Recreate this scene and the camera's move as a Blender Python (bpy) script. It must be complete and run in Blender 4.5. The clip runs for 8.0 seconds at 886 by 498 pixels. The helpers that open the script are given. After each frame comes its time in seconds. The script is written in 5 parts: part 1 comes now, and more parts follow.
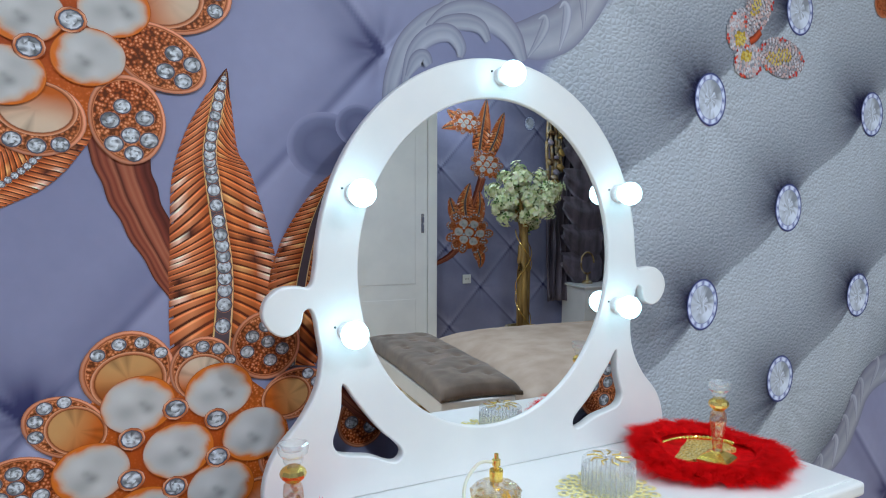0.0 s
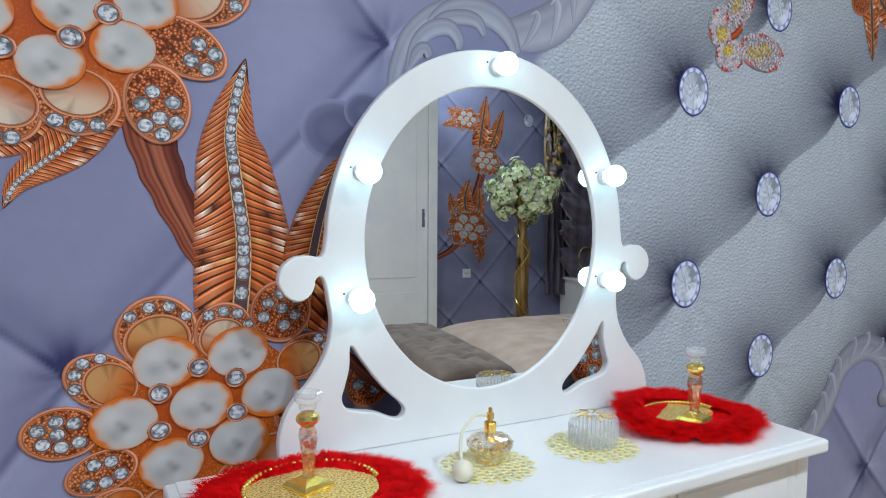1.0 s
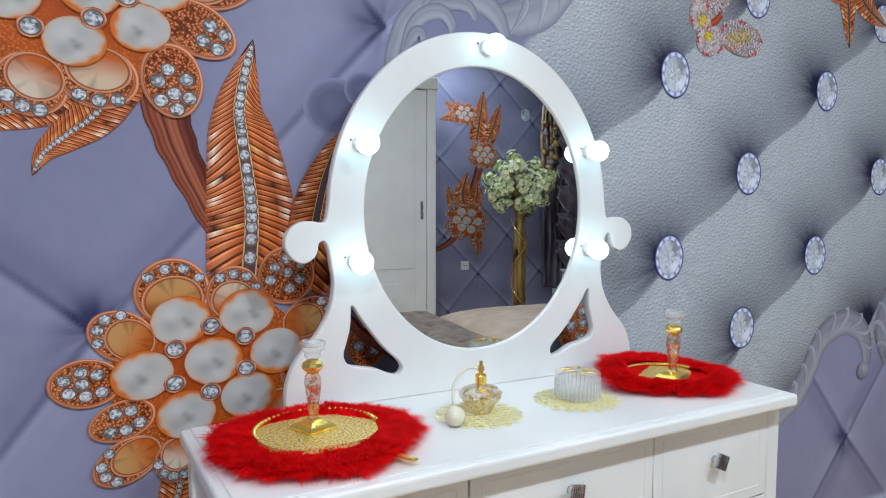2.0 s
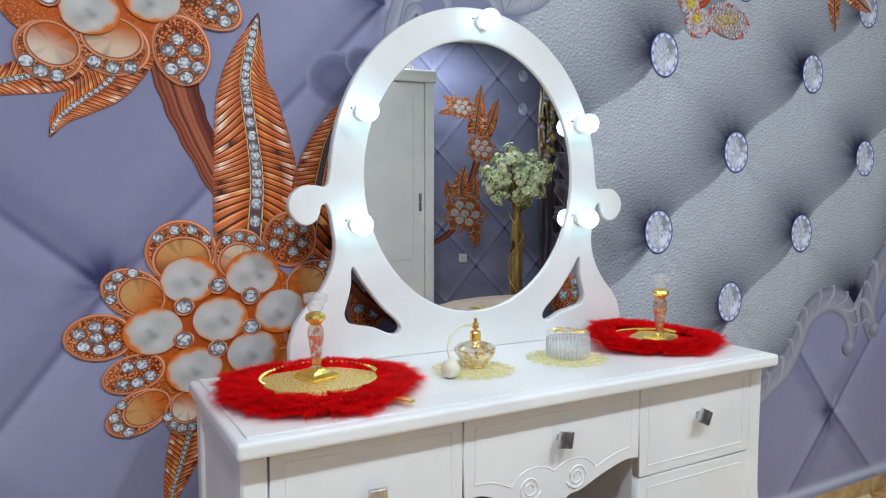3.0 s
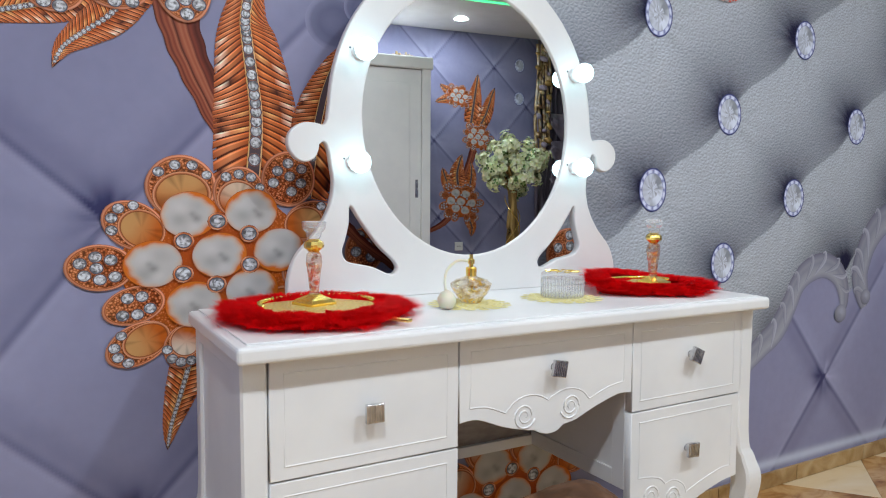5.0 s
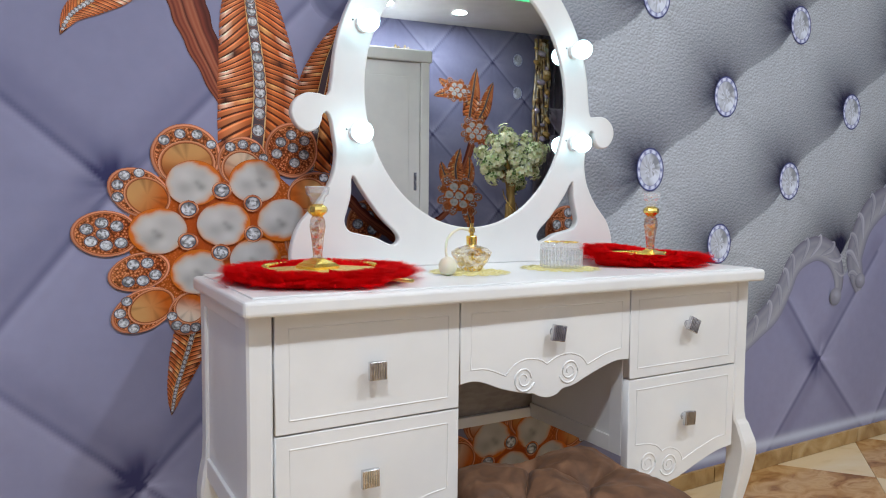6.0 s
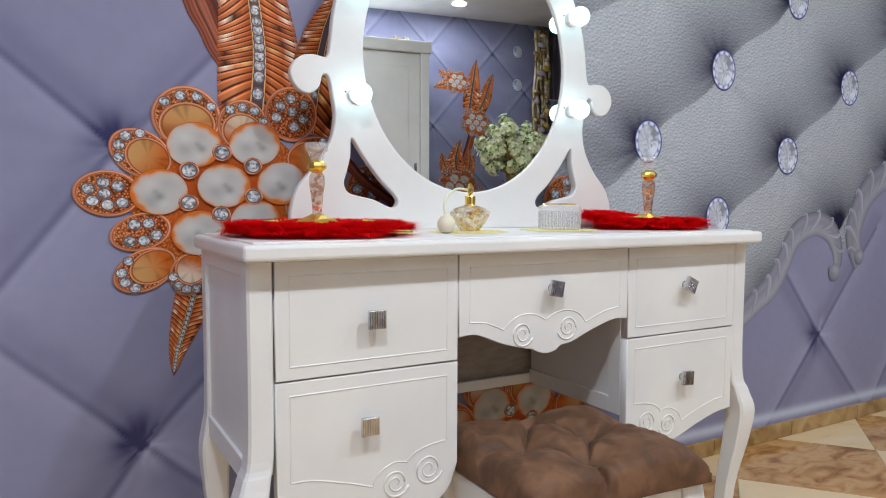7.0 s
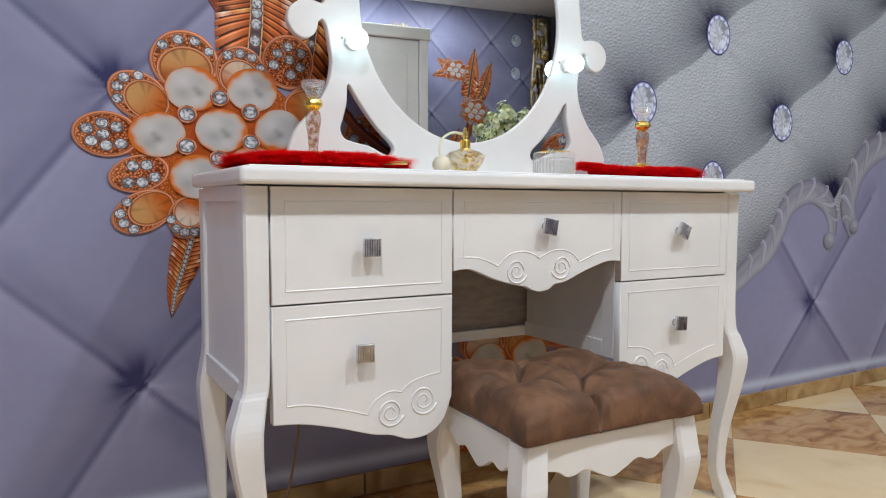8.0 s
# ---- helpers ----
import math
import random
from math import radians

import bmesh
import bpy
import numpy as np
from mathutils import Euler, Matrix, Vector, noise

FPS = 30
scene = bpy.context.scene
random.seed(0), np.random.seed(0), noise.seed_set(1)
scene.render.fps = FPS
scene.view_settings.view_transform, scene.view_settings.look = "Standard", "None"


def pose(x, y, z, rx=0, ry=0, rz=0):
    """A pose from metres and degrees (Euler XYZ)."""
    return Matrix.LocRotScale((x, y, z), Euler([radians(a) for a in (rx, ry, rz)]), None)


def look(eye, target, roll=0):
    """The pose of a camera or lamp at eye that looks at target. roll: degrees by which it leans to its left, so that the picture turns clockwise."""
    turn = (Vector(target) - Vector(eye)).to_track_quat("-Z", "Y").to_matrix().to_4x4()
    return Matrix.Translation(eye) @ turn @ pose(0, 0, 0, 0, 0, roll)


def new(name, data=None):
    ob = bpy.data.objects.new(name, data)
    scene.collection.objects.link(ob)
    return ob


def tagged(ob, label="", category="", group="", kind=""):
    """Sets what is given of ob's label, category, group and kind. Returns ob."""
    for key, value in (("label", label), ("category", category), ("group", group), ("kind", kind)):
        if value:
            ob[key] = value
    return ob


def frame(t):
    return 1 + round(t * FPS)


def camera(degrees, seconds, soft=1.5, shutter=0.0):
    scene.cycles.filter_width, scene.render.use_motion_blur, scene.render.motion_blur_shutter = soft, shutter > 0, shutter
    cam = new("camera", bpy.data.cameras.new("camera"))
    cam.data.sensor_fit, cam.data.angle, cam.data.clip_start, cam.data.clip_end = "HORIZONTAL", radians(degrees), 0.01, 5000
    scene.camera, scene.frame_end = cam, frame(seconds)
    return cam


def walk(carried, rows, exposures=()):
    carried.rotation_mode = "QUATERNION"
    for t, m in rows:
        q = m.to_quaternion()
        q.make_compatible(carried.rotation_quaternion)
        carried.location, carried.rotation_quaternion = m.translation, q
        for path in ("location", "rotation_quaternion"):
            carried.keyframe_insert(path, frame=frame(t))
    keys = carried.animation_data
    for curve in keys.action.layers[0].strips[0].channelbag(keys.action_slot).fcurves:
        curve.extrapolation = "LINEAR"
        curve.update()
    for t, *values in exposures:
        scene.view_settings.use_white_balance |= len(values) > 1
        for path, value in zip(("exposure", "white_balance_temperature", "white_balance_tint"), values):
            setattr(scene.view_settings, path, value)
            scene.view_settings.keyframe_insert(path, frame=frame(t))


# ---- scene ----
cam = camera(65.0, 8.0, soft=1.1)
PATH = [
    (0, (0.049, -1.209, 1.297), (1.023, 0.532, 1.155), 0.2),
    (0.5, (0.022, -1.258, 1.28), (0.994, 0.484, 1.138), 0.2),
    (1, (-0.007, -1.314, 1.257), (0.966, 0.428, 1.115), 0.3),
    (1.5, (-0.028, -1.363, 1.231), (0.943, 0.38, 1.088), 0.1),
    (3, (-0.079, -1.478, 1.126), (0.898, 0.262, 0.985), 0.1),
    (3.5, (-0.085, -1.481, 1.092), (0.893, 0.258, 0.952), 0.1),
    (4, (-0.087, -1.482, 1.052), (0.891, 0.256, 0.912), 0.1),
    (4.5, (-0.088, -1.491, 1.023), (0.894, 0.246, 0.886), 0.2),
    (6, (-0.114, -1.524, 0.928), (0.88, 0.207, 0.795), 0.5),
    (6.5, (-0.118, -1.53, 0.895), (0.874, 0.201, 0.762), 0.3),
    (7, (-0.117, -1.541, 0.844), (0.873, 0.191, 0.712), 0.2),
    (7.5, (-0.117, -1.552, 0.789), (0.874, 0.181, 0.657), 0.1),
    (8, (-0.12, -1.566, 0.723), (0.871, 0.166, 0.593), 0.2),
]
EXPOSURES = [(0, 0.08, 5550, 2), (1.5, 0.12, 5750, 3), (3.5, 0.14, 5900, 5), (4.5, 0.15, 6000, 6), (6.5, 0.14, 6150, 8), (8, 0.14, 6250, 8)]
walk(cam, [(t, look(eye, target, roll)) for t, eye, target, roll in PATH], EXPOSURES)

# ---- world and light ----
world = bpy.data.worlds.new("world")
scene.world = world
world.use_nodes = True
world.node_tree.nodes["Background"].inputs[0].default_value = (0.05, 0.055, 0.07, 1)
world.node_tree.nodes["Background"].inputs[1].default_value = 0.3
CEIL = 2.6
BULB_GLOW = 5.2
# recessed ceiling lamps: x, y in the room, watts; last four added as unseen fill
SPOTS = [(-0.3, -1.75, 25.0), (1.15, -1.7, 20.0), (2.45, -1.75, 18.0), (-1.3, -1.6, 8.0), (0.3, -3.5, 3.0), (1.5, -3.4, 4.0), (-1.0, -3.5, 2.0)]


# ---- materials ----
def material(name, color, rough=0.5, metal=0.0, **extra):
    m = bpy.data.materials.new(name)
    m.use_nodes = True
    p = m.node_tree.nodes["Principled BSDF"]
    p.inputs["Base Color"].default_value = (*color, 1)
    p.inputs["Roughness"].default_value = rough
    p.inputs["Metallic"].default_value = metal
    for key, value in extra.items():
        p.inputs[key.replace("_", " ")].default_value = value
    return m


def node(m, kind, **values):
    n = m.node_tree.nodes.new(kind)
    for key, value in values.items():
        if key in n.inputs:
            n.inputs[key].default_value = value
    return n


def link(m, a, b):
    m.node_tree.links.new(a, b)


def coords(m, scale=(1, 1, 1), space="Object"):
    t, mp = node(m, "ShaderNodeTexCoord"), node(m, "ShaderNodeMapping")
    mp.inputs["Scale"].default_value = scale
    link(m, t.outputs[space], mp.inputs[0])
    return mp.outputs[0]


def mottle(m, colors, scale, stretch=(1, 1, 1), detail=6.0, bump=0.0, rough=None, distort=0.0, space="Object", spread=(0.35, 0.65)):
    """Colour, roughness and relief from a fractal noise."""
    p = m.node_tree.nodes["Principled BSDF"]
    n = node(m, "ShaderNodeTexNoise", Scale=scale, Detail=detail, Distortion=distort)
    link(m, coords(m, stretch, space), n.inputs["Vector"])
    r = node(m, "ShaderNodeValToRGB")
    ramp = r.color_ramp
    ramp.elements[0].position, ramp.elements[1].position = spread
    ramp.elements[0].color, ramp.elements[1].color = (*colors[0], 1), (*colors[-1], 1)
    for i, c in enumerate(colors[1:-1]):
        e = ramp.elements.new(spread[0] + (spread[1] - spread[0]) * (i + 1) / (len(colors) - 1))
        e.color = (*c, 1)
    link(m, n.outputs[0], r.inputs[0])
    link(m, r.outputs[0], p.inputs["Base Color"])
    if bump:
        relief(m, n.outputs[0], bump)
    if rough:
        q = node(m, "ShaderNodeMapRange")
        q.inputs["To Min"].default_value, q.inputs["To Max"].default_value = rough
        link(m, n.outputs[0], q.inputs[0])
        link(m, q.outputs[0], p.inputs["Roughness"])
    return m


def relief(m, height, strength, distance=0.002):
    b = node(m, "ShaderNodeBump", Strength=strength, Distance=distance)
    link(m, height, b.inputs["Height"])
    link(m, b.outputs[0], m.node_tree.nodes["Principled BSDF"].inputs["Normal"])


def glow(name, color, strength):
    m = material(name, (0.8, 0.8, 0.8))
    p = m.node_tree.nodes["Principled BSDF"]
    p.inputs["Emission Color"].default_value = (*color, 1)
    p.inputs["Emission Strength"].default_value = strength
    return m


WHITE = mottle(material("white lacquer", (0.8, 0.8, 0.8), 0.3), [(0.77, 0.77, 0.77), (0.83, 0.825, 0.815)], 6, bump=0.02, rough=(0.26, 0.36))
BOARD = mottle(material("taupe board", (0.4, 0.35, 0.31), 0.7), [(0.33, 0.285, 0.25), (0.42, 0.37, 0.33)], 30, stretch=(1, 1, 3), bump=0.1)
PAINT = mottle(material("ceiling paint", (0.8, 0.8, 0.8), 0.8), [(0.72, 0.71, 0.69), (0.78, 0.77, 0.75)], 5, bump=0.05)
PLAIN = mottle(material("lavender wall paint", (0.22, 0.22, 0.32), 0.7), [(0.19, 0.19, 0.29), (0.24, 0.24, 0.35)], 3, bump=0.05)
CHROME = mottle(material("brushed chrome", (0.6, 0.6, 0.6), 0.22, 1.0), [(0.5, 0.5, 0.52), (0.75, 0.75, 0.76)], 60, rough=(0.12, 0.35))
GOLD = mottle(material("polished gold", (0.9, 0.6, 0.15), 0.18, 0.9), [(1.0, 0.66, 0.1), (1.0, 0.8, 0.26)], 40, rough=(0.1, 0.3))
GLITTER = mottle(material("gold glitter cloth", (0.85, 0.6, 0.2), 0.35, 0.6), [(0.42, 0.25, 0.01), (1.0, 0.74, 0.16), (1.0, 0.95, 0.62)], 260, detail=2, bump=1.0, rough=(0.15, 0.6))


def thin_glass(name, body, tints=None, scale=60.0, gloss=0.45):
    """Clear glassware: lets light through, glossy by Fresnel; tints lays gilding and painted spots over a part of it."""
    m = material(name, (0.9, 0.92, 0.93), 0.06, IOR=1.5)
    p = m.node_tree.nodes["Principled BSDF"]
    out = m.node_tree.nodes["Material Output"]
    clear = node(m, "ShaderNodeBsdfTransparent")
    clear.inputs[0].default_value = (0.99, 0.99, 0.99, 1)
    shine = node(m, "ShaderNodeBsdfGlossy", Roughness=0.04)
    face = node(m, "ShaderNodeLayerWeight", Blend=0.5)
    fres = node(m, "ShaderNodeMapRange")
    fres.inputs["From Min"].default_value, fres.inputs["From Max"].default_value = 0.35, 1.0
    fres.inputs["To Min"].default_value, fres.inputs["To Max"].default_value = 0.06, gloss
    link(m, face.outputs["Facing"], fres.inputs[0])
    a, b = node(m, "ShaderNodeMixShader"), node(m, "ShaderNodeMixShader")
    link(m, fres.outputs[0], a.inputs[0])
    link(m, clear.outputs[0], a.inputs[1])
    link(m, shine.outputs[0], a.inputs[2])
    b.inputs[0].default_value = body
    if tints:
        mottle(m, tints, scale, detail=2, spread=(0.38, 0.62))
        n = node(m, "ShaderNodeTexVoronoi", Scale=scale)
        link(m, coords(m), n.inputs["Vector"])
        r = node(m, "ShaderNodeMapRange")
        r.inputs["From Min"].default_value, r.inputs["From Max"].default_value = 0.3, 0.5
        r.inputs["To Min"].default_value, r.inputs["To Max"].default_value = body, 0.3
        link(m, n.outputs["Distance"], r.inputs[0])
        link(m, r.outputs[0], b.inputs[0])
        p.inputs["Metallic"].default_value = 0.7
        p.inputs["Roughness"].default_value = 0.09
    link(m, a.outputs[0], b.inputs[1])
    link(m, p.outputs[0], b.inputs[2])
    link(m, b.outputs[0], out.inputs[0])
    return m


GLASS = thin_glass("clear glass", 0.12, gloss=0.22)
GILDED = thin_glass("gilded faceted glass", 0.9, [(1.0, 0.6, 0.05), (0.85, 0.82, 0.9), (1.0, 0.74, 0.12), (0.5, 0.28, 0.02), (1.0, 0.9, 0.6)], 55.0)
RIBBED = thin_glass("ribbed pale glass", 0.22, gloss=0.1)
CUT = thin_glass("cut crystal", 0.16, gloss=0.75)
AMBER = thin_glass("gilded painted glass", 0.85, [(1.0, 0.62, 0.06), (0.7, 0.02, 0.02), (1.0, 0.85, 0.5), (0.8, 0.04, 0.04), (1.0, 0.72, 0.12), (0.95, 0.9, 0.8)], 85.0)
MILK = material("milky rubber", (0.74, 0.7, 0.54), 0.4, Subsurface_Weight=0.2)
LACE = mottle(material("cream lace", (0.8, 0.75, 0.5), 0.75), [(0.72, 0.62, 0.2), (0.9, 0.84, 0.46)], 160, bump=0.4)
MIRROR = material("mirror", (0.84, 0.86, 0.86), 0.0, 1.0)
FUR = mottle(material("red fur", (0.8, 0.01, 0.015), 0.6, Specular_IOR_Level=0.08), [(0.6, 0.0, 0.002), (0.98, 0.003, 0.01)], 60)
glow_through = node(FUR, "ShaderNodeBsdfTranslucent")
glow_through.inputs[0].default_value = (0.95, 0.01, 0.015, 1)
half_way = node(FUR, "ShaderNodeMixShader")
half_way.inputs[0].default_value = 0.45
link(FUR, FUR.node_tree.nodes["Principled BSDF"].outputs[0], half_way.inputs[1])
link(FUR, glow_through.outputs[0], half_way.inputs[2])
link(FUR, half_way.outputs[0], FUR.node_tree.nodes["Material Output"].inputs[0])
SUEDE = mottle(material("brown suede", (0.2, 0.1, 0.06), 0.75, Sheen_Weight=0.06, Sheen_Roughness=0.4), [(0.085, 0.038, 0.017), (0.13, 0.06, 0.028), (0.185, 0.09, 0.045)], 22, detail=9, distort=0.5, bump=0.3, rough=(0.6, 0.9))
TAUPE = mottle(material("taupe velvet", (0.2, 0.15, 0.12), 0.8, Sheen_Weight=0.3), [(0.085, 0.056, 0.038), (0.17, 0.118, 0.085)], 9, detail=8, bump=0.1)
SPREAD = mottle(material("beige bedspread", (0.5, 0.4, 0.32), 0.85), [(0.36, 0.27, 0.21), (0.46, 0.36, 0.29)], 7, detail=8, bump=0.2)
GROUT = material("pale grout", (0.62, 0.57, 0.48), 0.9)
BULB = glow("lit bulb", (0.62, 0.94, 1.0), BULB_GLOW)
LAMP = glow("lit lamp", (0.97, 0.98, 1.0), 30.0)
LED = glow("green lit strip", (0.02, 0.9, 0.25), 1.6)
SOCKET = mottle(material("white plastic", (0.8, 0.8, 0.78), 0.4), [(0.76, 0.76, 0.74), (0.82, 0.82, 0.8)], 20)
CORD = material("brown cord", (0.3, 0.17, 0.1), 0.5)
DARK = material("black stone eyelet", (0.03, 0.03, 0.035), 0.2)
PETAL = mottle(material("white blossom", (0.8, 0.82, 0.65), 0.7, Subsurface_Weight=0.1), [(0.66, 0.72, 0.34), (0.92, 0.92, 0.7)], 25)
LEAF = mottle(material("green leaf", (0.1, 0.2, 0.05), 0.6), [(0.05, 0.12, 0.02), (0.16, 0.28, 0.07)], 20)
TRUNK = mottle(material("gold wrapped trunk", (0.4, 0.25, 0.08), 0.4, 0.4), [(0.18, 0.1, 0.03), (0.5, 0.33, 0.1)], 18, stretch=(1, 1, 0.2), bump=0.3)
CURTAIN = mottle(material("mauve satin curtain", (0.16, 0.13, 0.17), 0.42, Sheen_Weight=0.3), [(0.16, 0.13, 0.17), (0.34, 0.29, 0.36)], 4, stretch=(4, 4, 0.5))
GILT = mottle(material("gilt braid", (0.35, 0.22, 0.07), 0.45, 0.4), [(0.14, 0.07, 0.03), (0.45, 0.32, 0.14), (0.55, 0.5, 0.42)], 16, bump=0.4)


def marble(name, colors, scale, spread=(0.3, 0.72), stretch=(1, 1.7, 1)):
    m = material(name, colors[0], 0.2)
    mottle(m, colors, scale, stretch=stretch, detail=10, distort=0.9, rough=(0.12, 0.3), spread=spread)
    n = m.node_tree.nodes
    tint = node(m, "ShaderNodeObjectInfo")
    shift = node(m, "ShaderNodeVectorMath")
    shift.operation = "MULTIPLY_ADD"
    mp = next(k for k in n if k.type == "MAPPING")
    noise_node = next(k for k in n if k.type == "TEX_NOISE")
    shift.inputs[1].default_value = (7, 11, 5)
    link(m, tint.outputs["Random"], shift.inputs[0])
    link(m, mp.outputs[0], shift.inputs[2])
    link(m, shift.outputs[0], noise_node.inputs["Vector"])
    return m


CREAM_TILE = marble("cream marble tile", [(0.66, 0.45, 0.23), (0.82, 0.63, 0.37), (0.84, 0.67, 0.42), (0.86, 0.71, 0.47)], 4, (0.22, 0.75), (1, 1.3, 1))
BROWN_TILE = marble("brown marble tile", [(0.26, 0.11, 0.03), (0.48, 0.25, 0.085), (0.62, 0.38, 0.16), (0.4, 0.19, 0.06)], 9)
SKIRT_TILE = marble("ochre skirting tile", [(0.3, 0.17, 0.06), (0.48, 0.31, 0.13), (0.58, 0.42, 0.22)], 9)


def printed(name, rough, gold=False):
    """Wallpaper: the print's colours lie in the mesh, pebbled leather relief where its grain is set."""
    m = material(name, (0.5, 0.5, 0.5), rough, Specular_IOR_Level=0.2)
    p = m.node_tree.nodes["Principled BSDF"]
    a = node(m, "ShaderNodeAttribute")
    a.attribute_name = "tint"
    v = node(m, "ShaderNodeTexVoronoi", Scale=200.0 if gold else 85.0)
    v.feature = "F1" if gold else "SMOOTH_F1"
    link(m, coords(m), v.inputs["Vector"])
    n = node(m, "ShaderNodeTexNoise", Scale=30.0, Detail=6.0)
    link(m, coords(m), n.inputs["Vector"])
    lift = node(m, "ShaderNodeMapRange")
    mix = node(m, "ShaderNodeMix")
    mix.data_type, mix.blend_type = "RGBA", "MULTIPLY"
    if gold:
        lift.inputs["From Min"].default_value, lift.inputs["From Max"].default_value = 0.1, 0.75
        lift.inputs["To Min"].default_value, lift.inputs["To Max"].default_value = 1.5, 0.25
        link(m, v.outputs["Distance"], lift.inputs[0])
    else:
        # printed pebble grain: pale cells parted by darker lines
        edge = node(m, "ShaderNodeTexVoronoi", Scale=78.0)
        edge.feature = "DISTANCE_TO_EDGE"
        wob = node(m, "ShaderNodeTexNoise", Scale=60.0, Detail=2.0)
        link(m, coords(m), wob.inputs["Vector"])
        push = node(m, "ShaderNodeVectorMath")
        push.operation = "MULTIPLY_ADD"
        push.inputs[1].default_value = (0.009, 0.009, 0.009)
        link(m, wob.outputs["Color"], push.inputs[0])
        link(m, coords(m, (0.85, 1, 1.15)), push.inputs[2])
        link(m, push.outputs[0], edge.inputs["Vector"])
        other = node(m, "ShaderNodeTexVoronoi", Scale=78.0)
        other.feature = "DISTANCE_TO_EDGE"
        slide = node(m, "ShaderNodeVectorMath")
        slide.operation = "ADD"
        slide.inputs[1].default_value = (0.0012, 0, -0.0022)
        link(m, push.outputs[0], slide.inputs[0])
        link(m, slide.outputs[0], other.inputs["Vector"])
        diff = node(m, "ShaderNodeMath")
        diff.operation = "SUBTRACT"
        link(m, other.outputs["Distance"], diff.inputs[0])
        link(m, edge.outputs["Distance"], diff.inputs[1])
        lift.interpolation_type = "SMOOTHSTEP"
        lift.inputs["From Min"].default_value, lift.inputs["From Max"].default_value = -0.2, 0.2
        lift.inputs["To Min"].default_value, lift.inputs["To Max"].default_value = 0.78, 1.22
        link(m, diff.outputs[0], lift.inputs[0])
        v = edge
    link(m, a.outputs["Alpha"], mix.inputs[0])
    link(m, a.outputs["Color"], mix.inputs[6])
    link(m, lift.outputs[0], mix.inputs[7])
    soft = node(m, "ShaderNodeMapRange")
    soft.inputs["To Min"].default_value, soft.inputs["To Max"].default_value = 0.93, 1.07
    link(m, n.outputs[0], soft.inputs[0])
    both = node(m, "ShaderNodeMix")
    both.data_type, both.blend_type = "RGBA", "MULTIPLY"
    both.inputs[0].default_value = 1.0
    link(m, mix.outputs[2], both.inputs[6])
    link(m, soft.outputs[0], both.inputs[7])
    if gold:
        # bright beads of the granulation
        bead = node(m, "ShaderNodeMapRange")
        bead.inputs["From Min"].default_value, bead.inputs["From Max"].default_value = 0.12, 0.42
        bead.inputs["To Min"].default_value, bead.inputs["To Max"].default_value = 0.8, 0.0
        link(m, v.outputs["Distance"], bead.inputs[0])
        share = node(m, "ShaderNodeMath")
        share.operation = "MULTIPLY"
        link(m, bead.outputs[0], share.inputs[0])
        link(m, a.outputs["Alpha"], share.inputs[1])
        crown = node(m, "ShaderNodeMix")
        crown.data_type = "RGBA"
        crown.inputs[7].default_value = (0.76, 0.38, 0.2, 1)
        link(m, share.outputs[0], crown.inputs[0])
        link(m, both.outputs[2], crown.inputs[6])
        link(m, crown.outputs[2], p.inputs["Base Color"])
    else:
        link(m, both.outputs[2], p.inputs["Base Color"])
    if not gold:
        pebble = node(m, "ShaderNodeMath")
        pebble.operation = "MULTIPLY"
        link(m, v.outputs["Distance"], pebble.inputs[0])
        link(m, a.outputs["Alpha"], pebble.inputs[1])
        relief(m, pebble.outputs[0], 0.4, 0.005)
    return m


PRINT = printed("printed wallpaper", 0.4)
PRINT_GOLD = printed("printed granulated gold", 0.5, True)


# ---- mesh helpers ----
def part(name, bm, mat, parent=None, label="", smooth=False):
    """Links a bmesh, or a ready mesh, as one object under a thing."""
    if isinstance(bm, bpy.types.Mesh):
        me = bm
    else:
        bmesh.ops.recalc_face_normals(bm, faces=bm.faces)
        me = bpy.data.meshes.new(name)
        bm.to_mesh(me)
        bm.free()
    if not me.materials:
        me.materials.append(mat)
    if smooth:
        me.shade_smooth()
    ob = new(name, me)
    ob.parent = parent
    if label:
        ob["label"] = label
    return ob


def thing(name, m, label, category, group="", kind=""):
    ob = new(name)
    ob.empty_display_size = 0.05
    ob.matrix_basis = m
    return tagged(ob, label, category, group, kind)


def box(x0, x1, y0, y1, z0, z1, bevel=0.0, bm=None, seg=2):
    bm = bm or bmesh.new()
    made = bmesh.ops.create_cube(bm, size=1, matrix=Matrix.LocRotScale(((x0 + x1) / 2, (y0 + y1) / 2, (z0 + z1) / 2), None, (x1 - x0, y1 - y0, z1 - z0)))
    if bevel:
        edges = {e for v in made["verts"] for e in v.link_edges}
        bmesh.ops.bevel(bm, geom=list(edges), offset=bevel, segments=seg, affect="EDGES", profile=0.5)
    return bm


